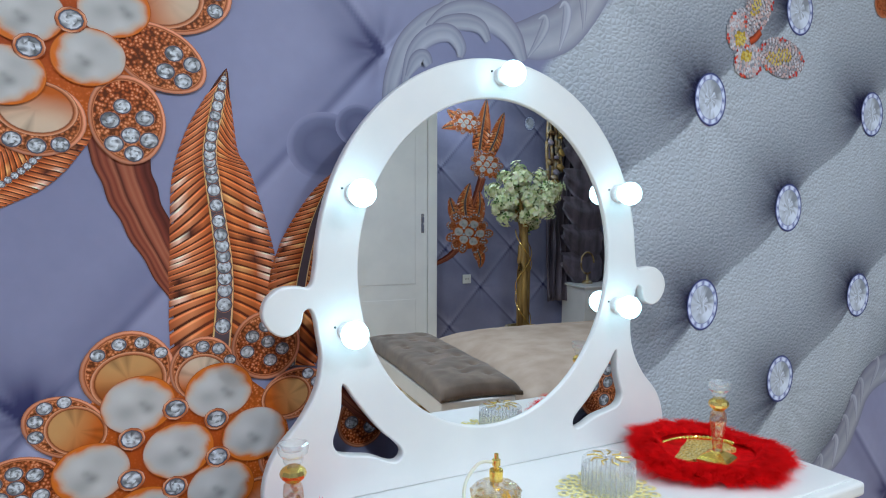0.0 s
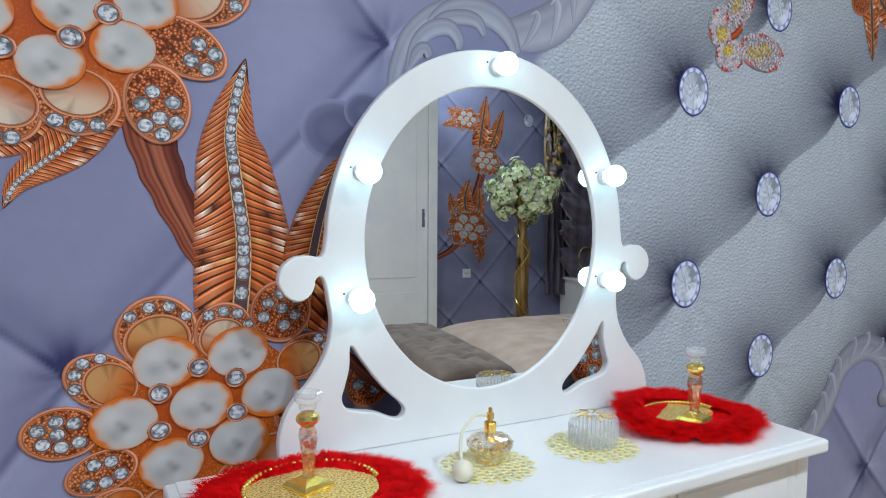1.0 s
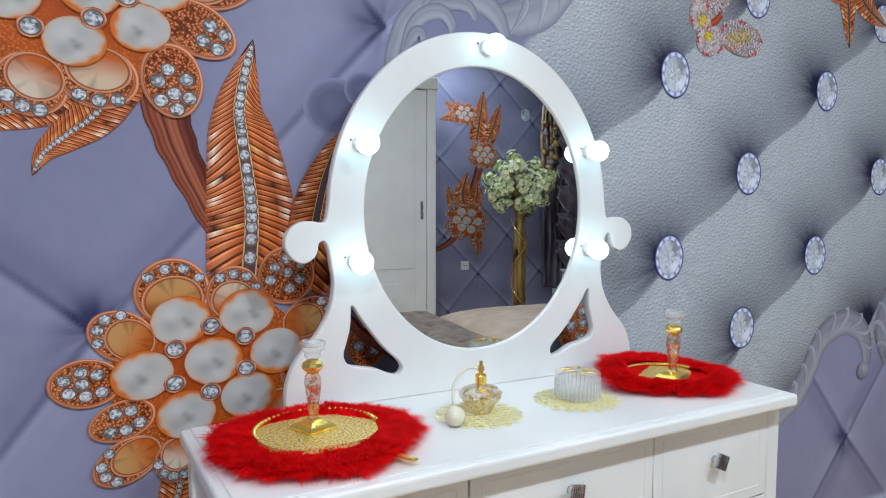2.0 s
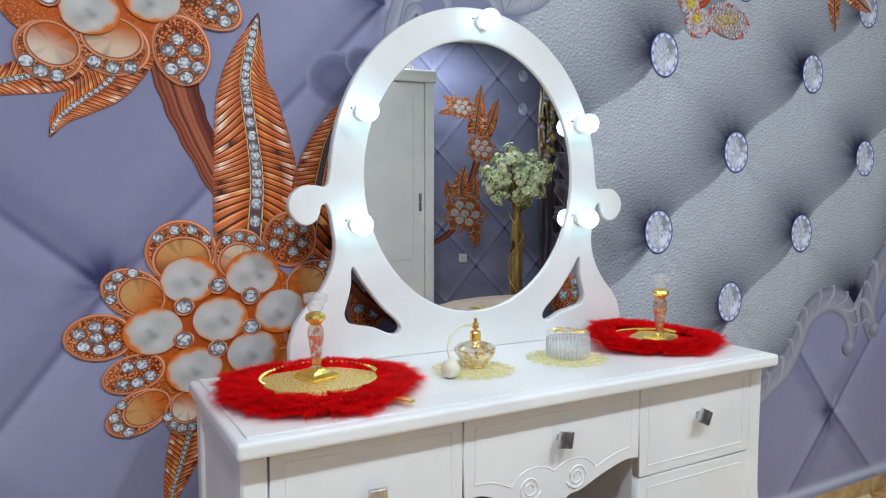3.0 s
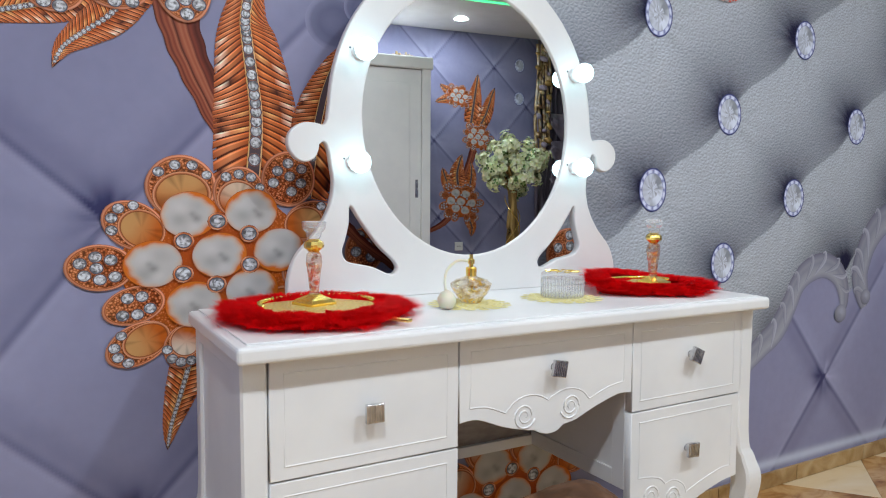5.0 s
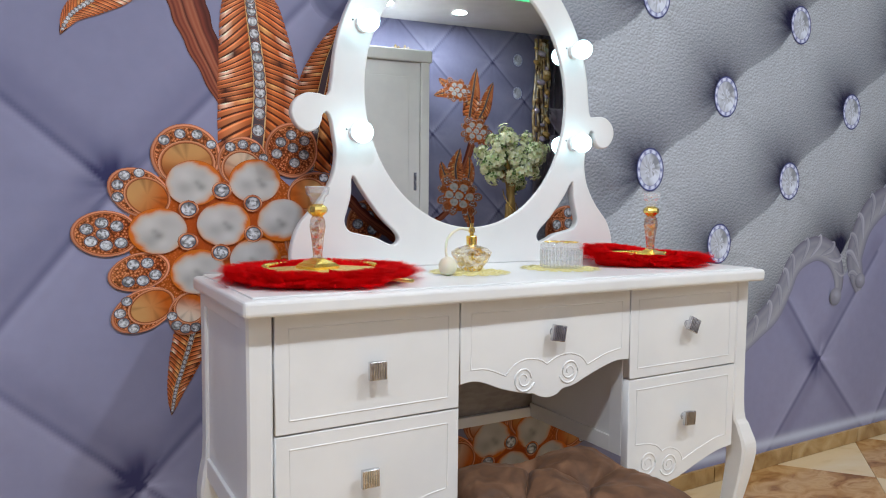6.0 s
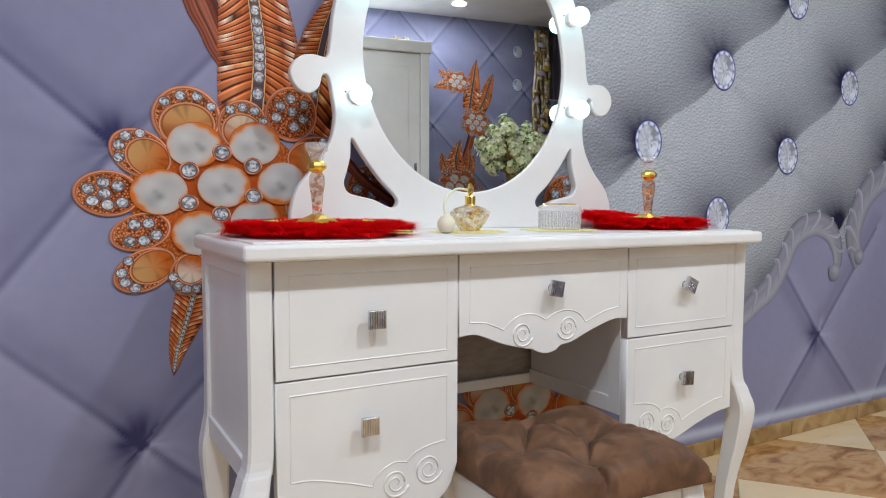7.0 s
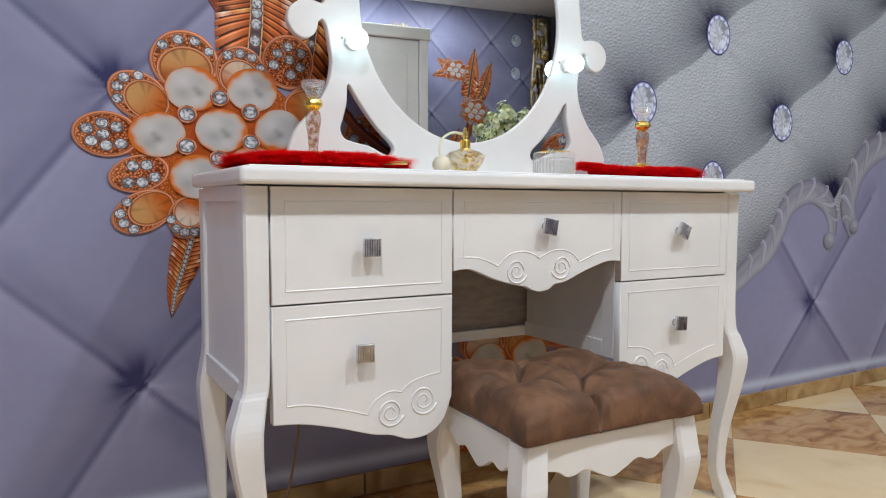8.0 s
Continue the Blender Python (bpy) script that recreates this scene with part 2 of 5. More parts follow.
def lathe(profile, seg=24, bm=None, at=(0, 0, 0), twist=0.0, flute=0.0, facet=False):
    """Turns (radius, height) pairs about the vertical; few segments give facets, flute a ribbed wall."""
    bm = bm or bmesh.new()
    rings = []
    for n, (r, z) in enumerate(profile):
        ring = []
        for i in range(seg):
            a = 2 * math.pi * (i + 0.5 * (n % 2 if facet else 0)) / seg + twist
            q = r * (1 + (flute if i % 2 else 0))
            ring.append(bm.verts.new((at[0] + q * math.cos(a), at[1] + q * math.sin(a), at[2] + z)))
        rings.append(ring)
    for a, b in zip(rings, rings[1:]):
        for i in range(seg):
            k = (i + 1) % seg
            if facet:
                bm.faces.new((a[i], a[k], b[i]))
                bm.faces.new((a[k], b[k], b[i]))
            else:
                bm.faces.new((a[i], a[k], b[k], b[i]))
    bm.faces.new(rings[0][::-1])
    bm.faces.new(rings[-1])
    return bm


def tube(points, radius, seg=8, bm=None, taper=None):
    """A round cord along points."""
    bm = bm or bmesh.new()
    pts = [Vector(p) for p in points]
    rings = []
    for i, p in enumerate(pts):
        d = (pts[min(i + 1, len(pts) - 1)] - pts[max(i - 1, 0)]).normalized()
        side = d.cross(Vector((0, 0, 1)))
        side = (side if side.length > 0.05 else d.cross(Vector((1, 0, 0)))).normalized()
        up = side.cross(d)
        r = radius * (taper(i / (len(pts) - 1)) if taper else 1)
        rings.append([bm.verts.new(p + r * (math.cos(2 * math.pi * k / seg) * side + math.sin(2 * math.pi * k / seg) * up)) for k in range(seg)])
    for a, b in zip(rings, rings[1:]):
        for k in range(seg):
            bm.faces.new((a[k], a[(k + 1) % seg], b[(k + 1) % seg], b[k]))
    bm.faces.new(rings[0][::-1])
    bm.faces.new(rings[-1])
    return bm


def smooth_line(ctrl, steps=8, closed=False):
    """A Catmull-Rom line through a few control points (tuples of any length)."""
    c = [np.array(p, float) for p in ctrl]
    n, out = len(c), []
    for i in range(n if closed else n - 1):
        p = [c[(i + k) % n] if closed else c[min(max(i + k, 0), n - 1)] for k in (-1, 0, 1, 2)]
        for s in range(steps):
            t = s / steps
            out.append(tuple(0.5 * (2 * p[1] + (p[2] - p[0]) * t + (2 * p[0] - 5 * p[1] + 4 * p[2] - p[3]) * t * t + (3 * p[1] - p[0] - 3 * p[2] + p[3]) * t ** 3)))
    return out if closed else out + [tuple(c[-1])]


def slab(loops, y0, y1, bevel=0.001):
    """An upright board: outlines in x, z (the first the rim, the others holes), from y0 (front) to y1."""
    cu = bpy.data.curves.new("outline", "CURVE")
    cu.dimensions, cu.fill_mode = "2D", "BOTH"
    cu.extrude, cu.bevel_depth, cu.bevel_resolution = (y1 - y0) / 2 - bevel, bevel, 1
    cu.offset = -bevel
    for loop in loops:
        sp = cu.splines.new("POLY")
        sp.points.add(len(loop) - 1)
        for q, (x, z) in zip(sp.points, loop):
            q.co = (x, z, 0, 1)
        sp.use_cyclic_u = True
    ob = bpy.data.objects.new("outline", cu)
    me = bpy.data.meshes.new_from_object(ob)
    bpy.data.objects.remove(ob)
    me.transform(Matrix.Translation((0, (y0 + y1) / 2, 0)) @ pose(0, 0, 0, 90))
    me.materials.clear()
    return me


def ellipse(cx, cz, rx, rz, n=96):
    return [(cx + rx * math.cos(2 * math.pi * i / n), cz + rz * math.sin(2 * math.pi * i / n)) for i in range(n)]


# ---- the printed mural ----
def mixc(a, b, f):
    f = np.clip(f, 0, 1)[..., None]
    return a * (1 - f) + b * f


def bump_at(d, w):
    return np.exp(-(d / w) ** 2)


def tufts(x, z, ox, oz, hx, hz):
    """Smooth lavender satin, tufted in large diamonds: crease lines with a light lip that deepen towards the knots."""
    ox = ox + 0.06 * (oz - z)
    u, v = ((x - ox) / hx + (z - oz) / hz) / 2, ((x - ox) / hx - (z - oz) / hz) / 2
    fu, fv = u - np.round(u), v - np.round(v)
    knot = np.hypot(fu, fv)
    near = 0.35 + 0.65 * np.exp(-knot / 0.22)
    tone = 0.60 + 0.10 * np.cos(2 * np.pi * (fu - fv)) * np.cos(np.pi * fu) - 0.16 * np.exp(-knot / 0.12)
    tone += near * (0.2 * bump_at(fu - 0.05, 0.05) + 0.22 * bump_at(fu - 0.024, 0.014) - 0.62 * bump_at(fu + 0.01, 0.019))
    tone += near * (0.2 * bump_at(fv + 0.05, 0.05) + 0.3 * bump_at(fv + 0.024, 0.014) - 0.58 * bump_at(fv - 0.01, 0.019))
    tone -= 0.2 * np.exp(-knot / 0.06)
    tone += 0.13 * np.exp(-knot / 0.16) * np.cos(11 * np.arctan2(fu, fv) + 1)
    cool, pale = np.array([0.04, 0.042, 0.12]), np.array([0.4, 0.405, 0.585])
    return mixc(cool, pale, tone)


def leather(x, z):
    """Silvery padded leather pulled in at jewelled buttons, one crease family bright below and dark above."""
    ox, oz, hx, hz = 1.812, 1.277, 0.342, 0.264
    u, v = ((x - ox) / hx + (z - oz) / hz) / 2, ((x - ox) / hx - (z - oz) / hz) / 2
    v = v + 0.035 * np.sin(2 * np.pi * u)
    fu, s = u - np.round(u), v - np.floor(v)
    fv = v - np.round(v)
    knot = np.hypot(fu, fv)
    bend = 0.5 + 0.5 * np.cos(2 * np.pi * fu)
    soft = 0.006 + 0.09 * (1 - bend)
    fall = np.clip((s - 0.22) / 0.78, 0, 1)
    tone = 0.97 - 0.06 * s - 0.66 * fall * fall * (3 - 2 * fall) * (0.55 + 0.45 * bend) - 0.1 * bend * s ** 6
    # the broad valley of the other crease family
    tone -= 0.1 * bump_at(fu - 0.04, 0.12) * s
    tone += 0.1 * np.exp(-s / 0.18) * bend
    level = 0.62 - 0.06 * bend
    tone += (level - tone) * np.exp(-np.minimum(s, 1 - s) / soft) * (s > 0.5)
    turn = np.arctan2(z - oz - hz * (np.round(u) - np.round(v)), x - ox - hx * (np.round(u) + np.round(v)))
    ray = np.cos(11 * turn + 2.5 * np.sin(3 * turn + 5 * np.round(u)))
    below = 0.5 - 0.5 * np.sin(turn)
    tone += 0.17 * np.clip(ray, -0.8, 1) ** 3 * np.exp(-((knot - 0.2) / 0.13) ** 2) * (0.25 + 0.75 * below)
    tone -= 0.3 * np.exp(-((knot - 0.05) / 0.14) ** 2) * (1 - below)
    dark, pale = np.array([0.018, 0.018, 0.052]), np.array([0.49, 0.525, 0.58])
    return mixc(dark, pale, tone)


def creased(x, z, knots, seams):
    """Smooth lavender satin drawn in at knots, with a dark seam and a light lip along each line (x0, z0, x1, z1, lit side)."""
    tone = 0.6 + 0.05 * np.sin(2.3 * x + 1.1) * np.sin(2.9 * z + 0.4) + 0.03 * np.sin(7.1 * x - 5.3 * z)
    for x0, z0, x1, z1, side in seams:
        dx, dz = x1 - x0, z1 - z0
        length = math.hypot(dx, dz)
        t = np.clip(((x - x0) * dx + (z - z0) * dz) / length ** 2, 0, 1)
        off = ((x - x0) * -dz + (z - z0) * dx) / length * side
        off = np.where((t > 0) & (t < 1), off, np.sign(off) * np.hypot(x - x0 - t * dx, z - z0 - t * dz))
        deep = 0.62 + 0.35 * np.exp(-t * length / 0.16)
        tone += deep * (0.1 * bump_at(off - 0.03, 0.03) + 0.17 * bump_at(off - 0.0125, 0.008) - 0.4 * bump_at(off, 0.009) - 0.2 * bump_at(off + 0.03, 0.035))
    for kx, kz in knots:
        d, a = np.hypot(x - kx, z - kz), np.arctan2(z - kz, x - kx)
        tone += np.exp(-d / 0.05) * (0.24 * np.cos(a - 5.4) + 0.16 * np.cos(5 * a + 0.6) + 0.1 * np.cos(13 * a + 2) + 0.02) - 0.16 * np.exp(-d / 0.014)
    # a broad sheen painted into the satin's colour
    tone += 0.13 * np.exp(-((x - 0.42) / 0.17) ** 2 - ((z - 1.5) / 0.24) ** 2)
    cool, pale = np.array([0.04, 0.042, 0.12]), np.array([0.4, 0.405, 0.585])
    return mixc(cool, pale, tone)


LEFT_KNOTS = [(0.012, 0.953), (0.047, 0.338), (0.592, 1.574)]
LEFT_SEAMS = [(0.012, 0.953, -0.62, 1.505, 1), (0.012, 0.953, -0.45, 0.36, 1), (0.047, 0.338, -0.6, 0.94, 1), (0.047, 0.338, -0.19, 0.0, 1), (0.592, 1.574, 0.012, 0.953, 1), (0.592, 1.574, 0.3, 1.9, -1), (0.047, 0.338, 0.42, 0.0, 1), (0.047, 0.338, 0.5, 0.8, -1)]
RIGHT_KNOTS = [(2.384, 0.36)]
RIGHT_SEAMS = [(2.384, 0.36, 2.12, 0.66, -1), (2.384, 0.36, 2.74, 0.75, -1), (2.384, 0.36, 2.05, 0.0, -1), (2.384, 0.36, 2.72, 0.02, 1), (2.98, 0.36, 2.74, 0.02, -1)]
# the carved border below the leather, x to z
BORDER_X = [1.2, 1.9, 2.008, 2.096, 2.159, 2.2, 2.258, 2.347, 2.43, 2.48, 2.53, 2.57, 2.595, 2.634, 2.7, 2.9, 5.2]
BORDER_Z = [0.4, 0.44, 0.503, 0.559, 0.639, 0.707, 0.752, 0.772, 0.746, 0.7, 0.66, 0.7, 0.777, 0.852, 0.915, 0.985, 1.4]


def mural_colors(x, z):
    """Colour, and grain in the fourth place, of the print at wall places x, z."""
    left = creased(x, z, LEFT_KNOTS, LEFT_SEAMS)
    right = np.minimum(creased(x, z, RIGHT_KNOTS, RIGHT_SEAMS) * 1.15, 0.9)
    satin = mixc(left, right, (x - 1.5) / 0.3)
    low = np.interp(x, BORDER_X, BORDER_Z)
    edge = 0.96 + 1.1 * np.clip(z - 1.58, 0, 1) - 0.25 * np.clip(1.58 - z, 0, 1)
    inside = np.clip((z - low) / 0.02, 0, 1) * np.clip((x - edge) / 0.03, 0, 1)
    c = mixc(satin, leather(x, z), inside)
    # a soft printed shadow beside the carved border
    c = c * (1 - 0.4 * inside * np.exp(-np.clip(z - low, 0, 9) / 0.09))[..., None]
    # pale piping above the skirting
    c = mixc(c, np.array([0.62, 0.68, 0.84]), 0.9 * bump_at(z - 0.085, 0.016))
    return np.concatenate([c, inside[..., None]], -1)


def paint(me, rgba):
    a = me.color_attributes.new("tint", "FLOAT_COLOR", "POINT")
    a.data.foreach_set("color", np.asarray(rgba, np.float32).ravel())


def sheet(name, x0, x1, z0, z1, step, colors):
    """A fine upright sheet at y = 0 that carries the print."""
    nx, nz = int((x1 - x0) / step) + 1, int((z1 - z0) / step) + 1
    gx, gz = np.meshgrid(np.linspace(x0, x1, nx), np.linspace(z0, z1, nz))
    co = np.stack([gx, np.zeros_like(gx), gz], -1).reshape(-1, 3)
    i = (np.arange(nz - 1)[:, None] * nx + np.arange(nx - 1)).ravel()
    quads = np.stack([i, i + 1, i + nx + 1, i + nx], -1)
    me = bpy.data.meshes.new(name)
    me.from_pydata(co.tolist(), [], quads.tolist())
    paint(me, colors(co[:, 0], co[:, 2]))
    me.materials.append(PRINT)
    return me


class Motif:
    """Collects flat coloured facets of one printed shape, in wall x, z; level lifts it off the sheet."""
    made = 0

    def __init__(self, level):
        Motif.made = (Motif.made + 1) % 64
        self.y, self.co, self.faces, self.tint = -0.0012 * level - 1.3e-5 * Motif.made, [], [], []

    def vert(self, x, z, c, grain=0.0, up=0.0):
        self.co.append((x, self.y - up, z))
        self.tint.append((*c, grain))
        return len(self.co) - 1

    def rings(self, outline, center, layers):
        """Closed outline scaled about its centre: layers of (scale, colour or colour function, grain)."""
        rows = []
        for s, c, g in layers:
            rows.append([self.vert(center[0] + s * (x - center[0]), center[1] + s * (z - center[1]), c(i) if callable(c) else c, g) for i, (x, z) in enumerate(outline)])
        n = len(outline)
        for a, b in zip(rows, rows[1:]):
            for i in range(n):
                self.faces.append((a[i], a[(i + 1) % n], b[(i + 1) % n], b[i]))
        self.faces.append(tuple(rows[-1]))

    def strip(self, line, widths, across, grain=0.0):
        """A band along a line, coloured across by a list of (place -1..1, colour)."""
        rows = []
        n = len(line)
        for i, (x, z) in enumerate(line):
            a, b = line[max(i - 1, 0)], line[min(i + 1, n - 1)]
            d = math.hypot(b[0] - a[0], b[1] - a[1]) or 1
            nx, nz = -(b[1] - a[1]) / d, (b[0] - a[0]) / d
            w = widths(i / (n - 1))
            rows.append([self.vert(x + nx * w * s, z + nz * w * s, c, grain) for s, c in across])
        for a, b in zip(rows, rows[1:]):
            for k in range(len(across) - 1):
                self.faces.append((a[k], a[k + 1], b[k + 1], b[k]))

    def done(self, name, parent, mat=None, m=None):
        me = bpy.data.meshes.new(name)
        me.from_pydata(self.co, [], self.faces)
        paint(me, self.tint)
        me.materials.append(mat or PRINT)
        ob = new(name, me)
        ob.parent = parent
        if m is not None:
            ob.matrix_basis = m
        return ob


COPPER, RUST = (0.55, 0.17, 0.05), (0.16, 0.03, 0.012)
UMBER, STEEL, ICE = (0.06, 0.018, 0.012), (0.13, 0.14, 0.19), (0.86, 0.89, 0.95)
rng = random.Random(4)


def oval(cx, cz, rx, rz, n=20, turn=0.0):
    c, s = math.cos(turn), math.sin(turn)
    out = []
    for i in range(n):
        a, b = rx * math.cos(2 * math.pi * i / n), rz * math.sin(2 * math.pi * i / n)
        out.append((cx + a * c - b * s, cz + a * s + b * c))
    return out


def gem(parent, cx, cz, r, level=4, stretch=1.12):
    """A printed brilliant: dark girdle, pale facets; a large one sits in a copper claw ring."""
    m = Motif(level)
    facets = [tuple(f * k for k in ICE) for f in [rng.choice((0.12, 0.25, 0.45, 0.62, 0.85)) for _ in range(12)]]
    claws = [(1.3, RUST, 0), (1.22, lambda i: (0.8, 0.42, 0.26) if i % 4 < 2 else (0.4, 0.12, 0.05), 0), (1.05, COPPER, 0)] if r > 0.0135 else [(1.1, (0.5, 0.2, 0.1), 0)]
    m.rings(oval(cx, cz, r * stretch, r, 12), (cx, cz), [*claws, (1.0, (0.07, 0.06, 0.08), 0), (0.9, STEEL, 0), (0.84, lambda i: facets[i], 0), (0.5, lambda i: facets[(i * 5) % 12], 0), (0.44, lambda i: facets[(i * 7 + 3) % 12], 0), (0.1, tuple(0.8 * k for k in ICE), 0)])
    return m.done("printed_gem", parent)


def pearl(parent, cx, cz, rx, rz, turn=0.1, level=5.5):
    """A printed pearl: grey-white with soft grey reflections, its rim bleeding into the orange gold in places."""
    m = Motif(level)
    n = 40
    f0, f1, spin = rng.uniform(0, 6), rng.uniform(0, 6), rng.uniform(-0.25, 0.25)
    smudges = ((0.16 + spin, -0.2, 0.17, 0.2), (0.02 + spin, 0.02, 0.12, 0.13), (-0.35, -0.25 + spin, 0.3, 0.12), (0.3, 0.35, 0.3, 0.06), (-0.3, 0.3, 0.3, -0.07), (0.1, -0.55, 0.2, -0.06))
    c, s = math.cos(turn), math.sin(turn)
    rows = []
    for q in (1.0, 0.97, 0.92, 0.86, 0.79, 0.7, 0.6, 0.5, 0.4, 0.3, 0.2, 0.1, 0.03):
        row = []
        for i in range(n):
            a = 2 * math.pi * i / n
            u, v = q * math.cos(a), q * math.sin(a)
            tone = 0.5 - sum(d * math.exp(-((u - x) ** 2 + (v - z) ** 2) / w ** 2) for x, z, w, d in smudges)
            bleed = 0.13 + 0.1 * math.sin(a + f0) + 0.06 * math.sin(3 * a + f1) + 0.035 * math.sin(9 * a + 2 * f0)
            warm = min(1, max(0, (q - 1 + bleed) / 0.11 + 0.25 * (q > 0.95)))
            peach = min(1, max(0, (q - 1 + bleed + 0.16) / 0.16)) * (1 - warm)
            tint = [tone * k for k in (1.02, 1.0, 0.98)]
            tint = [t * (1 - 0.6 * peach) + 0.6 * peach * k for t, k in zip(tint, (0.62, 0.38, 0.22))]
            tint = [t * (1 - warm) + warm * k for t, k in zip(tint, (0.62, 0.155, 0.014))]
            row.append(m.vert(cx + rx * u * c - rz * v * s, cz + rx * u * s + rz * v * c, (0.32, 0.07, 0.01) if q == 1.0 else tint))
        rows.append(row)
    for a, b in zip(rows, rows[1:]):
        for i in range(n):
            m.faces.append((a[i], a[(i + 1) % n], b[(i + 1) % n], b[i]))
    m.faces.append(tuple(rows[-1]))
    return m.done("printed_pearl", parent)


def petal(parent, cx, cz, rx, rz, turn, gems=(), level=2, shell=False):
    """A rounded gold petal with a bright rim, granulated inside, and gems; a shell petal shows a polished cream hollow."""
    m = Motif(level)
    out = []
    n = 32
    for i in range(n):
        a = 2 * math.pi * i / n
        k = 1 - 0.16 * math.sin(a) ** 4 * math.cos(a)
        ex, ez = rx * math.cos(a) * k, rz * math.sin(a)
        out.append((cx + ex * math.cos(turn) - ez * math.sin(turn), cz + ex * math.sin(turn) + ez * math.cos(turn)))
    # paler towards the tip, deep orange towards the root
    gold = lambda f: lambda i: tuple(a * (1 - w) + b * w for w in [0.5 - 0.5 * f * math.cos(2 * math.pi * i / n)] for a, b in zip((0.55, 0.18, 0.055), (0.42, 0.07, 0.006)))
    shine = lambda lo: lambda i: tuple(c * (lo + 0.28 * math.sin(2 * math.pi * i / n + turn + 0.9)) for c in (0.72, 0.3, 0.17))
    m.rings(out, (cx, cz), [(1.0, (0.3, 0.09, 0.04), 0), (0.98, shine(0.75), 0), (0.945, shine(1.0), 0), (0.915, (0.5, 0.17, 0.07), 0), (0.895, (0.25, 0.06, 0.02), 0), (0.875, (0.6, 0.22, 0.09), 0), (0.855, gold(0.85), 1), (0.45, gold(0.45), 1), (0.1, gold(0.1), 1)])
    ob = m.done("printed_petal", parent, PRINT_GOLD)
    if shell:
        k = Motif(level + 0.06)
        hx, hz = cx - 0.27 * rx * math.cos(turn), cz - 0.27 * rx * math.sin(turn)
        # foil: pale towards the tip with dark creases, deep amber near the root
        creases = [rng.uniform(0.2, 1.0) if rng.random() < 0.3 else 1.0 for _ in range(28)]
        amber, cream = (0.5, 0.11, 0.01), rng.choice(((0.68, 0.56, 0.45), (0.66, 0.5, 0.36), (0.56, 0.3, 0.11)))
        foil = lambda lo, spread: lambda i: tuple((a * (1 - w) + b * w) * (1 - 0.75 * (1 - creases[i]) * spread) for w in [min(1.0, max(0.0, lo + spread * math.cos(2 * math.pi * i / 28)))] for a, b in zip(amber, cream))
        k.rings(oval(hx, hz, rx * 0.74, rz * 0.82, 28, turn), (hx, hz), [(1.0, (0.16, 0.04, 0.015), 0), (0.97, (0.74, 0.36, 0.2), 0), (0.92, (0.5, 0.17, 0.07), 0), (0.88, (0.2, 0.05, 0.012), 0), (0.84, foil(0.45, 0.7), 0), (0.62, foil(0.55, 0.6), 0), (0.35, foil(0.6, 0.35), 0), (0.12, foil(0.6, 0.1), 0)])
        k.done("printed_hollow", parent)
    for du, dv, r in gems:
        ex, ez = du * rx, dv * rz
        gem(parent, cx + ex * math.cos(turn) - ez * math.sin(turn), cz + ex * math.sin(turn) + ez * math.cos(turn), r, level + 0.9)
    return ob


LEAF_T, LEAF_W = [0.0, 0.12, 0.28, 0.45, 0.62, 0.78, 0.9, 1.0], [0.82, 0.97, 1.0, 0.88, 0.66, 0.42, 0.2, 0.0]


